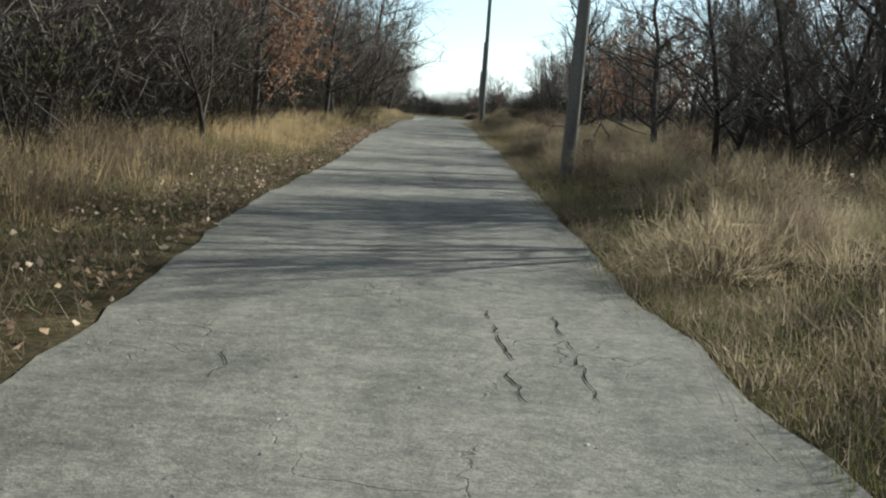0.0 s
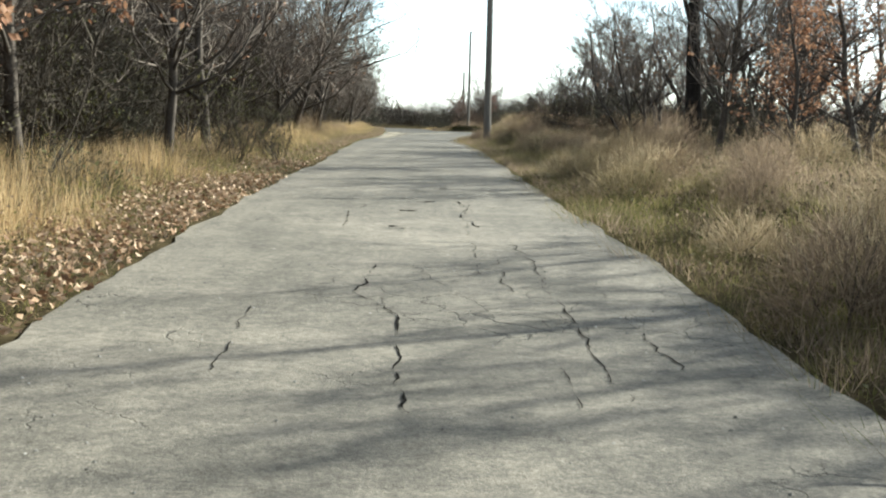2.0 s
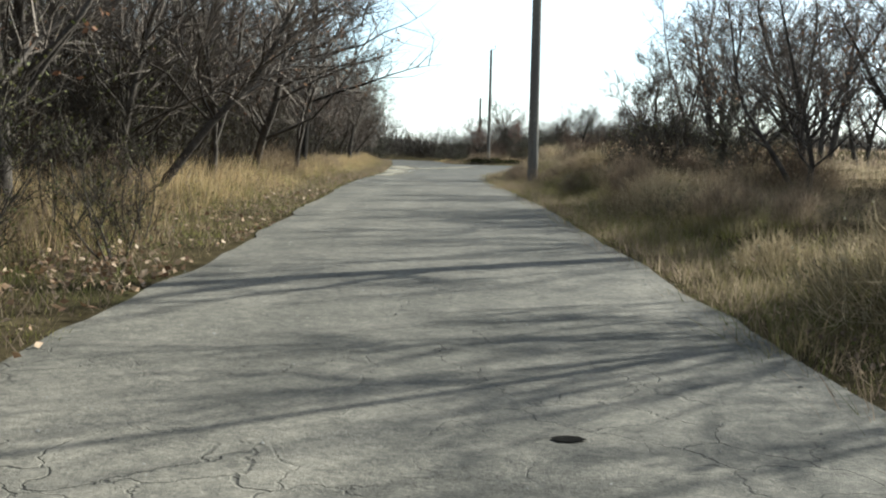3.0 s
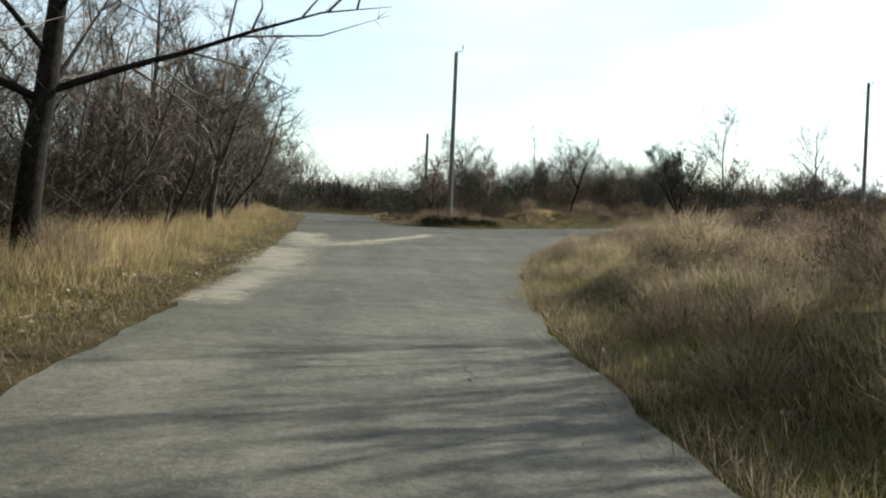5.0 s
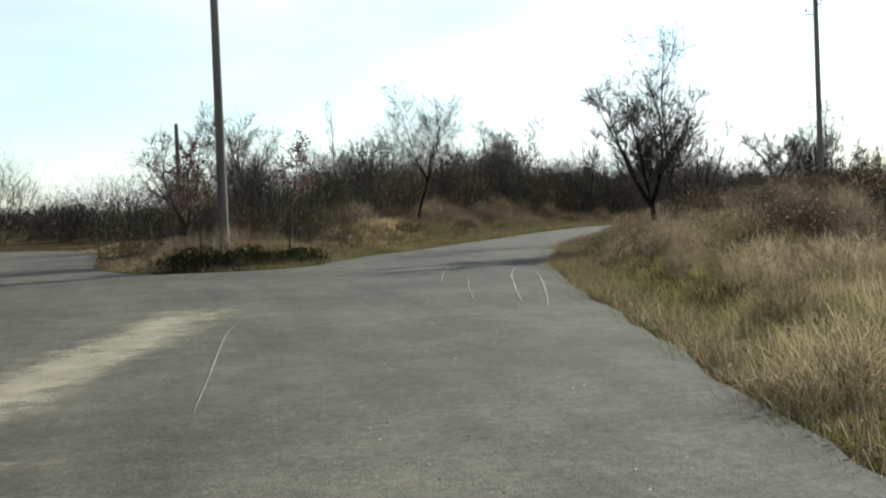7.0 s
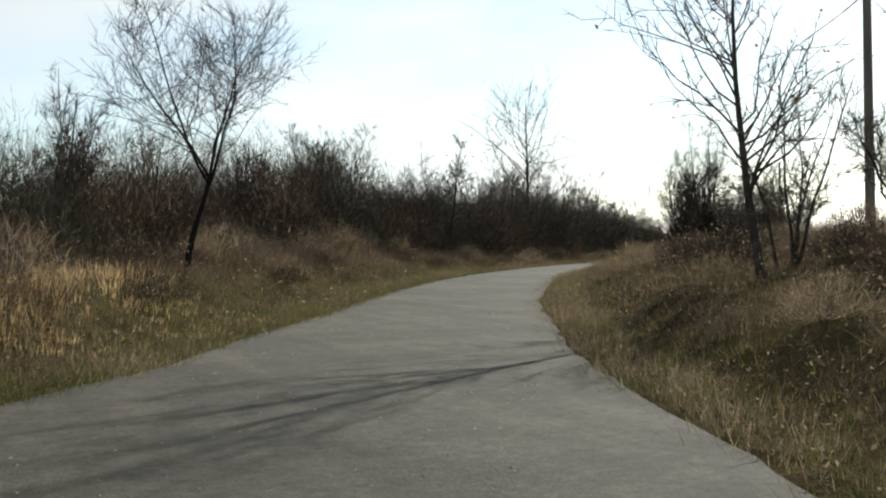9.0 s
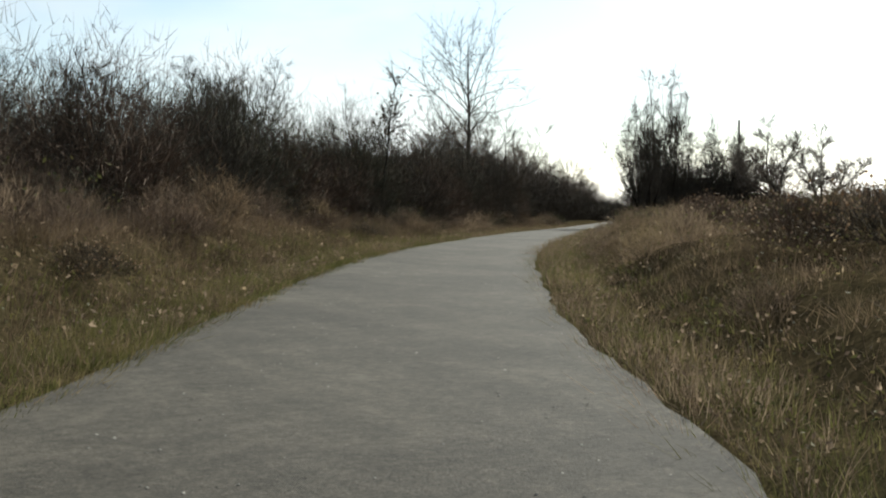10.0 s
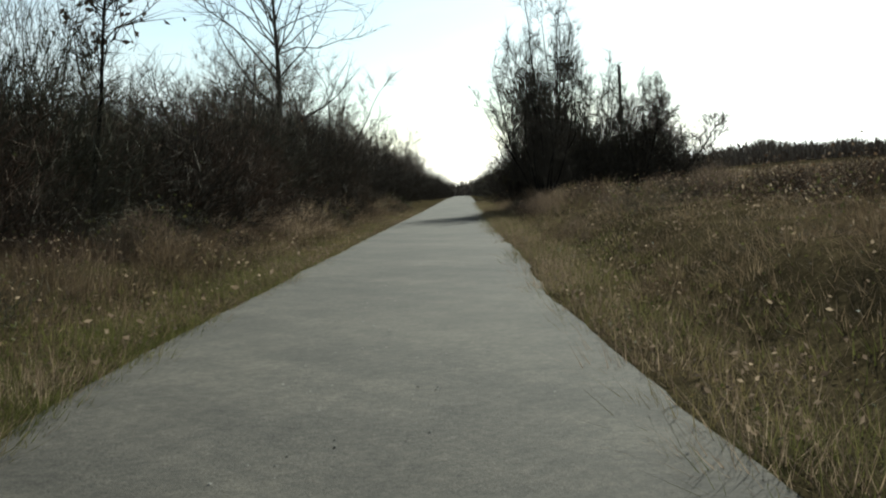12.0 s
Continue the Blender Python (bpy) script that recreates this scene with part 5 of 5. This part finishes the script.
# brown weeds on the banks past that and round the corner
parts_p, parts_d = zip(verge(RIGHT_EDGE, 88, 238, 9000, 0.3, 9.0, 1.4, 115), verge(RIGHT_EDGE, 18, 93, 7500, 0.4, 11.0, 1.4, 106), verge(ISLAND_EDGE, 56, 160, 12000, 0.35, 6.5, 1.25, 107))
p, d = np.vstack(parts_p), np.hstack(parts_d)
# past Y 106 the dimmer, hazy look is put into the weed colour
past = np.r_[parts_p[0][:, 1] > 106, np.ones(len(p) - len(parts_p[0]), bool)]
island = np.r_[np.zeros(len(p) - len(parts_p[2]), bool), np.ones(len(parts_p[2]), bool)]
keep = np.random.default_rng(2).uniform(size=len(p)) < np.clip(1.3 * clumps(p, 0.7, 7) * (0.5 + clumps(p, 2.1, 3)), 0.08, 1)
p, d, past, island = p[keep], d[keep], past[keep], island[keep]
h = (0.14 + 0.34 * ease(d, 0.3, 1.8)) * (0.25 + 0.7 * clumps(p, 0.4, 9) + 0.5 * clumps(p, 1.6, 2)) * np.where(island, 1.35 - 0.7 * ease(p[:, 0], 7, 3.5), 1.0)
for sel, mat, seed, label in ((~past, M_WEED, 13, "withered brown weeds and rough grass on the sunny bank"), (past, M_WEED_DARK, 19, "withered weeds and rough grass round the bend, in a dimmed colour")):
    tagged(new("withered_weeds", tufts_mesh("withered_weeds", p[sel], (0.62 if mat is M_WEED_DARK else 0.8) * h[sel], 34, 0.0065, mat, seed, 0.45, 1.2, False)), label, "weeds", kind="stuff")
p, d = verge(RIGHT_EDGE, 122, 182, 2600, 0.1, 1.9, 1.1, 163)
p, d = thin(p, d, np.clip(2.4 * clumps(p, 0.8, 51) - 0.4, 0.05, 1), 13)
h = (0.12 + 0.12 * ease(d, 0.2, 1.0)) * (0.6 + 0.8 * clumps(p, 1.4, 52))
tagged(new("yellow_grass", tufts_mesh("yellow_grass", p, h, 46, 0.006, M_YELLOW_GREEN, 33, 0.4, 1.0, False)), "yellow-green grass at the edge before the bend", "grass", kind="stuff")
# tussocks that hang over the edge of the lane
parts_p, parts_d = zip(verge(RIGHT_EDGE, 0, 263, 7200, -0.02, 0.75, 1.0, 161), verge(ISLAND_EDGE, 66, 165, 3600, -0.03, 0.7, 1.0, 164))
p, d = np.vstack(parts_p), np.hstack(parts_d)
kept = np.random.default_rng(9).uniform(size=len(p)) < np.clip(1.9 * clumps(p, 1.7, 41) - 0.25, 0.04, 1)
p, d = p[kept], d[kept]
h = (0.17 + 0.26 * clumps(p, 0.8, 42) * (0.4 + 0.6 * clumps(p, 3.1, 43))) * np.r_[np.ones(len(parts_p[0])), np.full(len(parts_p[1]), 0.65)][kept]
pick = np.random.default_rng(12).uniform(size=len(p)) < 0.25 + 0.5 * clumps(p, 0.6, 47)
for sel, mat, seed, name, label in ((pick, M_WEED, 27, "edge_tussocks", "brown tussocks hanging over the edge of the lane"), (~pick, M_GREEN, 29, "edge_grass", "olive grass hanging over the edge of the lane")):
    tagged(new(name, tufts_mesh(name, p[sel], h[sel], 34, 0.006, mat, seed, 0.4, 1.15, False)), label, "grass", kind="stuff")
# a green fringe below the hedge, with red-brown weeds behind it
p, d = verge(ISLAND_EDGE, 66, 165, 4200, -0.02, 0.65, 1.0, 165)
p, d = thin(p, d, np.clip(1.8 * clumps(p, 1.3, 55) + 0.1, 0.2, 1), 14)
h = (0.08 + 0.10 * clumps(p, 1.4, 56)) * (0.8 + 0.5 * ease(d, 0.0, 0.5))
tagged(new("green_fringe", tufts_mesh("green_fringe", p, h, 34, 0.007, M_GREEN, 35, 0.4, 1.0, False)), "olive-green grass fringe along the lane below the hedge", "grass", kind="stuff")
p, d = verge(ISLAND_EDGE, 70, 165, 5200, 0.7, 4.6, 1.0, 166)
p, d = thin(p, d, np.clip(2.4 * clumps(p, 0.8, 57) * (0.3 + clumps(p, 2.2, 58)) - 0.3, 0.03, 1), 15)
h = (0.3 + 0.3 * ease(d, 0.8, 2.4)) * (0.5 + 0.8 * clumps(p, 1.1, 59))
tagged(new("brown_weeds", tufts_mesh("brown_weeds", p, h, 26, 0.006, M_TWIG_RED, 36, 0.3, 0.7, False)), "red-brown dry weed stalks below the hedge", "weeds", kind="stuff")
# golden grass on the corner and before the hedge
p, d = verge(ISLAND_EDGE, 40, 82, 4400, 0.3, 5.5, 1.1, 162)
p, d = thin(p, d, np.clip(2.0 * clumps(p, 0.7, 44) * (0.4 + clumps(p, 2.0, 45)) - 0.1, 0.05, 1), 10)
h = (0.14 + 0.2 * ease(d, 0.8, 2.4)) * (0.5 + 0.8 * clumps(p, 1.2, 46)) * (1 - 0.3 * ease(p[:, 0], 6, 3))
tagged(new("tall_grass", tufts_mesh("tall_grass", p, h, 14, 0.011, M_GOLD, 28, 0.2, 0.7)), "dry golden grass on the corner before the hedge", "grass", kind="stuff")
# the open field
rng = np.random.default_rng(4)
p = np.c_[rng.uniform(8, 130, 11000), rng.uniform(50, 230, 11000)]
d = np.stack([line_distance(p, e) for e in COARSE])
k = (~inside_road(p)) & (d[2] < d[1]) & (d[2] > 8) & (d[0] > 6)
p = p[k]
h = 0.25 + 0.35 * clumps(p, 0.2, 4)
tagged(new("field_grass", tufts_mesh("field_grass", p, h, 5, 0.09, M_WEED, 14, 0.8, 0.9)), "pale withered grass of the open field", "grass", kind="stuff")
# matted dead grass lying on the banks
mats_p = []
for k, (line, lo, hi, count, far) in enumerate(((LEFT_EDGE, 58, 200, 45000, 5.0), (ISLAND_EDGE, 56, 165, 60000, 6.0), (RIGHT_EDGE, 30, 160, 80000, 8.0), (RIGHT_EDGE, 160, 263, 50000, 7.0))):
    mats_p.append(verge(line, lo, hi, count, 0.05, far, 1.5, 120 + k)[0])
p = np.vstack(mats_p)
rng = np.random.default_rng(17)
m = len(p)
a = rng.uniform(0, 2 * np.pi, m)
way = np.c_[np.cos(a), np.sin(a), rng.uniform(0.2, 1.6, m)] * rng.uniform(0.06, 0.2, m)[:, None]
side = np.c_[-np.sin(a), np.cos(a), rng.normal(size=m) * 0.3] * rng.uniform(0.0015, 0.0045, m)[:, None]
base = np.c_[p, ground_z(p) + rng.uniform(0.0, 0.05, m)]
# the same dimming in the colour of the mats round the bend
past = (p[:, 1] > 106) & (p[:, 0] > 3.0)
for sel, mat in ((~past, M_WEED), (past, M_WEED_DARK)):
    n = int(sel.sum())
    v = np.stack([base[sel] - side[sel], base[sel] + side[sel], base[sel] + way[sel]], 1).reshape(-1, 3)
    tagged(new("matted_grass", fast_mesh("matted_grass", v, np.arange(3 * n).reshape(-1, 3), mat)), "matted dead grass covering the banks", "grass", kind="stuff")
# withered leaves and seed heads among the weeds
heads = {}
for line, lo, hi, count, near, far, tall, seed in ((RIGHT_EDGE, 186, 263, 42000, 0.1, 7.0, 0.62, 171), (RIGHT_EDGE, 62, 186, 60000, 0.1, 8.0, 0.6, 172), (RIGHT_EDGE, 0, 62, 30000, 0.1, 7.0, 0.55, 173),
                                                   (LEFT_EDGE, 60, 160, 26000, 0.3, 4.2, 0.6, 174), (ISLAND_EDGE, 52, 165, 34000, 0.1, 5.0, 0.5, 175)):
    p, d = verge(line, lo, hi, count, near, far, 1.25, seed)
    p, d = thin(p, d, np.clip(2.6 * clumps(p, 1.9, seed) * (0.3 + clumps(p, 0.7, 3)) - 0.35, 0.05, 1), seed)
    rng = np.random.default_rng(seed)
    m = len(p)
    z = ground_z(p) + 0.03 + tall * (0.2 + 0.8 * ease(d, 0.0, 1.8)) * rng.uniform(0, 1, m) * (0.3 + 0.9 * clumps(p, 0.8, 9))
    tint = clumps(p, 1.1, seed + 1) + 0.35 * rng.normal(size=m)
    for sel, mat, label in ((tint < 0.36, M_STALK, "dark dry leaves and seed heads among the weeds"), ((tint >= 0.36) & (tint < 0.62), M_WEED, "brown dry leaves among the weeds"), (tint >= 0.62, M_OLIVE, "small olive leaves among the weeds")):
        lf = heads.setdefault(label, (Wood(seed), mat))[0]
        n = int(sel.sum())
        lf.blades(np.c_[p[sel], z[sel]], unit(rng.normal(size=(n, 3))), rng.uniform(0.02, 0.055, n), rng.uniform(0.012, 0.03, n))
for label, (lf, mat) in heads.items():
    tagged(new("weed_leaves", lf.mesh("weed_leaves", mat)), label, "weeds", kind="stuff")
# tangled stems under the wood and in the hedge
bw = Wood(9)
for line, lo, hi, count, near, far, top, seed in ((LEFT_EDGE, 58, 178, 46000, 3.0, 9.0, 2.7, 108), (ISLAND_EDGE, 70, 195, 20000, 5.6, 12.0, 2.2, 109), (RIGHT_EDGE, 176, 263, 12000, 5.0, 11.0, 1.5, 110)):
    p, d = verge(line, lo, hi, count, near, far, 1.0, seed)
    rng = np.random.default_rng(seed)
    m = len(p)
    way = unit(rng.normal(size=(m, 3)) * [0.7, 0.7, 0.35] + [0, 0, 0.7])
    base = np.c_[p, ground_z(p) + top * rng.uniform(0, 1, m) ** 1.6 * (0.4 + 0.6 * clumps(p, 0.6, 8))]
    bw.twigs(base, way, rng.uniform(0.35, 1.1, m), rng.uniform(0.004, 0.009, m))
tagged(new("bramble_tangle", bw.mesh("bramble_tangle", M_TWIG_DARK)), "tangle of leafless brambles and suckers", "undergrowth", kind="stuff")
# fallen leaves along the edge of the lane
p, d = verge(LEFT_EDGE, 60, 150, 30000, -0.2, 1.25, 1.35, 111)
p, d = thin(p, d, np.clip(1.7 * clumps(p, 0.6, 1) * (0.35 + clumps(p, 2.4, 61)) - 0.1, 0.05, 1) * (0.04 + 0.96 * ease(p[:, 1], 47, 43.5)) * (0.35 + 1.4 * ease(p[:, 1], 27, 34)), 3)
rng = np.random.default_rng(6)
lf = Wood(6)
m = len(p)
way = unit(np.c_[rng.normal(size=(m, 2)), rng.normal(size=m) * 0.35])
lf.blades(np.c_[p, np.maximum(ground_z(p), road_z(p[:, 1]) - 0.02) + rng.uniform(0.02, 0.12, m)], way, rng.uniform(0.045, 0.085, m), rng.uniform(0.03, 0.055, m))
tagged(new("leaf_litter", lf.mesh("leaf_litter", M_LITTER)), "fallen brown oak leaves along the lane", "leaves", kind="stuff")


p, d = verge(ISLAND_EDGE, 84, 152, 800, -0.1, 1.8, 1.2, 151)
lf = Wood(16)
m = len(p)
way = unit(np.c_[rng.normal(size=(m, 2)), rng.normal(size=m) * 0.5])
lf.blades(np.c_[p, ground_z(p) + rng.uniform(0.04, 0.2, m)], way, rng.uniform(0.04, 0.09, m), rng.uniform(0.03, 0.06, m))
tagged(new("leaf_litter", lf.mesh("leaf_litter", M_WEED)), "fallen brown leaves caught in the verge", "leaves", kind="stuff")


# ================= marks on the road =================
def strip(points, width, seed, lift=0.006):
    total = sum(math.dist(p, r) for p, r in zip(points, points[1:]))
    q = spline(points, min(0.07, total / 6))
    q = ragged(q, 0.10)
    rng = np.random.default_rng(seed)
    q[1:-1] += rng.normal(size=(len(q) - 2, 2)) * min(0.007, total / 40)
    t = unit(np.gradient(q, axis=0))
    nrm = np.c_[-t[:, 1], t[:, 0]]
    w = width * np.clip(np.convolve(rng.normal(0.6, 0.9, len(q) + 2), np.ones(3) / 3, 'valid'), 0.03, 1.0)[:, None] / 2
    w[0] = w[-1] = 0.002
    xy = np.vstack([q + nrm * w, q - nrm * w])
    z = road_z(xy[:, 1]) + 0.004 * wave(xy[:, 0], xy[:, 1], 0.9, 6.0) + lift
    n = len(q)
    return np.c_[xy, z], [(i, i + 1, n + i + 1, n + i) for i in range(n - 1)]


CRACKS = (
    ([(0.35, 4.6), (0.29, 5.4), (0.21, 6.3), (0.24, 7.2)], 0.03), ([(0.64, 4.5), (0.64, 5.2), (0.59, 6.0), (0.57, 6.7)], 0.028), ([(-1.0, 4.6), (-1.03, 5.2)], 0.02),
    ([(-0.62, 9.0), (-0.66, 9.6), (-0.63, 10.2), (-0.74, 11.0)], 0.011), ([(0.51, 9.5), (0.46, 10.1), (0.48, 10.9)], 0.011), ([(-0.46, 17.0), (-0.49, 18.2), (-0.55, 19.2), (-0.58, 19.9)], 0.05),
    ([(-1.22, 16.9), (-1.34, 17.7), (-1.36, 18.3)], 0.03), ([(-1.5, 17.5), (-1.38, 17.3)], 0.03), ([(-0.09, 18.0), (-0.14, 18.6)], 0.02), ([(0.2, 19.3), (0.17, 18.7), (0.1, 18.9)], 0.02),
    ([(-0.5, 23.2), (-0.52, 23.8), (-0.72, 24.7), (-0.8, 26.8)], 0.035), ([(-0.96, 25.4), (-1.03, 26.3)], 0.02))
CRACKS_PAST = (
    ([(-0.99, 29.0), (-1.06, 29.8), (-1.08, 30.5), (-1.17, 31.4), (-1.4, 31.9), (-1.41, 32.4), (-1.37, 33.3)], 0.045),
    ([(-0.05, 29.3), (-0.05, 30.1), (-0.04, 31.1), (-0.1, 31.8), (-0.14, 33.5), (-0.22, 34.9)], 0.03), ([(-1.93, 29.7), (-1.98, 30.5), (-2.02, 31.4)], 0.025),
    ([(-0.78, 32.5), (-0.51, 33.1)], 0.015), ([(-1.08, 33.3), (-0.74, 32.0)], 0.015), ([(-1.88, 35.8), (-1.9, 36.7), (-1.96, 37.5)], 0.05), ([(-1.84, 37.9), (-1.82, 38.4)], 0.03),
    ([(-0.51, 36.1), (-0.57, 36.6), (-0.66, 37.2), (-0.58, 38.0), (-0.67, 39.2)], 0.05), ([(-0.61, 37.4), (-0.52, 38.7)], 0.04), ([(-0.61, 38.05), (-0.02, 38.5)], 0.02), ([(-1.0, 37.9), (-0.63, 38.05)], 0.012),
    ([(-1.28, 72.0), (-1.26, 73.0)], 0.02), ([(-1.13, 71.6), (-1.15, 72.2)], 0.02), ([(-1.12, 85.7), (-1.07, 86.8)], 0.02))
CRACKS_RIGHT = (([(0.29, 31.37), (0.31, 30.71), (0.34, 29.92)], 0.03), ([(-0.27, 29.91), (-0.28, 29.51), (-0.29, 29.11)], 0.025), ([(-0.4, 33.74), (-0.4, 32.84), (-0.35, 32.1)], 0.025),
                ([(-0.61, 36.4), (-0.6, 35.26), (-0.56, 32.86)], 0.02), ([(0.29, 32.68), (0.26, 31.97)], 0.02), ([(-0.23, 31.3), (-0.24, 30.64)], 0.02), ([(0.1, 21.2), (0.05, 20.2), (0.12, 19.4)], 0.02), ([(0.35, 20.6), (0.3, 19.6)], 0.015))
for k, (pts, w) in enumerate(CRACKS + CRACKS_PAST + CRACKS_RIGHT):
    part("crack", mesh_from("crack", *strip(pts, w * 0.38, k), M_TAR), road, "dark crack in the asphalt")
for k, (x, y, l) in enumerate(((-1.3, 39.34, 0.17), (-1.26, 37.7, 0.2), (-1.35, 36.0, 0.13), (-1.31, 35.8, 0.18), (-1.02, 38.9, 0.18), (-1.52, 40.0, 0.08), (-0.9, 41.2, 0.2))):
    part("tar_spot", mesh_from("tar_spot", *strip([(x - l / 2, y), (x, y + 0.02), (x + l / 2, y + 0.01)], 0.09, k + 40), M_TAR), road, "small dark tar spot")
def streak(points, width):
    """A smooth thin mark, tapered at both ends."""
    q = spline(points, 0.3)
    t = unit(np.gradient(q, axis=0))
    u = np.linspace(0, 1, len(q))
    w = (width * np.sqrt(np.clip(np.sin(np.pi * u), 0.002, 1)) * (0.8 + 0.2 * np.sin(23 * u)))[:, None] / 2
    nrm = np.c_[-t[:, 1], t[:, 0]]
    xy = np.vstack([q + nrm * w, q - nrm * w])
    n = len(q)
    return np.c_[xy, road_z(xy[:, 1]) + 0.004 * wave(xy[:, 0], xy[:, 1], 0.9, 6.0) + 0.006], [(i, i + 1, n + i + 1, n + i) for i in range(n - 1)]


for pts, w in (([(6.0, 110.0), (5.29, 108.1), (4.7, 106.2), (4.15, 104.4), (3.6, 102.5)], 0.035), ([(5.9, 108.6), (5.1, 106.0), (4.3, 103.6), (3.6, 101.6)], 0.032),
               ([(4.5, 108.0), (3.8, 105.6), (3.19, 103.2)], 0.018), ([(5.0, 111.2), (4.3, 109.0), (3.67, 106.7)], 0.018), ([(0.2, 102.4), (-0.06, 100.9), (-0.37, 98.1), (-0.56, 96.4)], 0.018)):
    part("scrape_mark", mesh_from("scrape_mark", *streak(pts, w), M_SAND), road, "thin pale scrape across the asphalt")
# pale sand washed over the edge: thin sheets with frayed rims, and grains strewn round them
rng = np.random.default_rng(31)
gv, gf = [], []
for k, ((x0, y0), (x1, y1), wide, count) in enumerate((((-4.0, 77.5), (-3.75, 83), 0.22, 500), ((-3.9, 83), (-4.2, 91), 0.4, 900), ((-4.0, 92), (-2.2, 95.5), 0.35, 700), ((-2.6, 95), (-0.3, 103.5), 0.26, 900), ((-3.8, 93), (-4.6, 101), 0.4, 300))):
    for _ in range(count):
        s = rng.uniform()
        cx, cy = x0 + (x1 - x0) * s + rng.normal() * wide * 0.8, y0 + (y1 - y0) * s + rng.normal() * wide
        r, n0 = 0.004 + 0.02 * rng.uniform() ** 2, len(gv)
        for q in range(5):
            ang = q * math.tau / 5 + rng.uniform(-0.4, 0.4)
            px, py = cx + r * rng.uniform(0.5, 1.2) * math.cos(ang), cy + 1.6 * r * rng.uniform(0.5, 1.2) * math.sin(ang)
            gv.append((px, py, float(road_z(py)) + 0.004 * float(wave(px, py, 0.9, 6.0)) + 0.003 + 0.002 * rng.uniform()))
        gf.append(tuple(range(n0, n0 + 5)))
    n, way = 30, np.array([x1 - x0, y1 - y0]) / math.hypot(x1 - x0, y1 - y0)
    nrm = np.array([-way[1], way[0]])
    s, across = np.linspace(-0.12, 1.12, n), np.linspace(-1, 1, 7)
    mid = np.array([x0, y0]) + np.outer(s, [x1 - x0, y1 - y0])
    xy = np.vstack([mid + nrm * 2.6 * wide * u for u in across])
    ends = np.clip(np.abs(s - 0.5) / 0.62, 0, 1) ** 3
    z = road_z(xy[:, 1]) + 0.004 * wave(xy[:, 0], xy[:, 1], 0.9, 6.0) + 0.0025
    me = mesh_from("sand_patch", np.c_[xy, z], [(m * n + i, m * n + i + 1, (m + 1) * n + i + 1, (m + 1) * n + i) for m in range(6) for i in range(n - 1)], M_DRIFT)
    me.attributes.new("rim", "FLOAT", "POINT").data.foreach_set("value", np.concatenate([np.maximum(abs(u), ends) for u in across]).astype(np.float32))
    part("sand_patch", me, road, "thin drift of pale sand on the asphalt")
tagged(part("grit", mesh_from("grit", gv, gf, M_SAND), road, "pale washed-out grit on the asphalt"), kind="stuff")
# loose chippings on the asphalt
rng = np.random.default_rng(77)
m = 9000
sy = rng.uniform(2, 150, m)
half = rng.uniform(-1, 1, m)
sx = np.interp(sy, [0, 30, 60, 90, 105, 120, 137, 150], [-0.1, -1.05, -1.9, -1.6, -0.2, 8.4, 19.2, 29.5]) + np.sign(half) * np.abs(half) ** 0.6 * np.interp(sy, [0, 90, 105, 115], [1.6, 2.6, 3.5, 1.8])
p = np.c_[sx, sy]
p = p[inside_road(p)]
m = len(p)
size = 0.004 + 0.011 * rng.uniform(size=m) ** 3
base = np.c_[p, road_z(p[:, 1]) + dip(p[:, 0], p[:, 1]) + 0.004 * wave(p[:, 0], p[:, 1], 0.9, 6.0)]
turn = rng.uniform(0, 2 * np.pi, m)
corner = [base + np.c_[np.cos(turn + q) * size * rng.uniform(0.6, 1.3, m), np.sin(turn + q) * size * rng.uniform(0.6, 1.3, m), np.zeros(m) + 0.001] for q in (0, 2.1, 4.2)]
peak = base + np.c_[rng.normal(size=(m, 2)) * 0.002, size * 0.8]
i = np.arange(m)[:, None] * 4
tagged(part("chippings", fast_mesh("chippings", np.stack(corner + [peak], 1).reshape(-1, 3), np.vstack([i + [0, 1, 3], i + [1, 2, 3], i + [2, 0, 3]]), M_CHIP), road, "loose stone chippings on the asphalt"), kind="stuff")
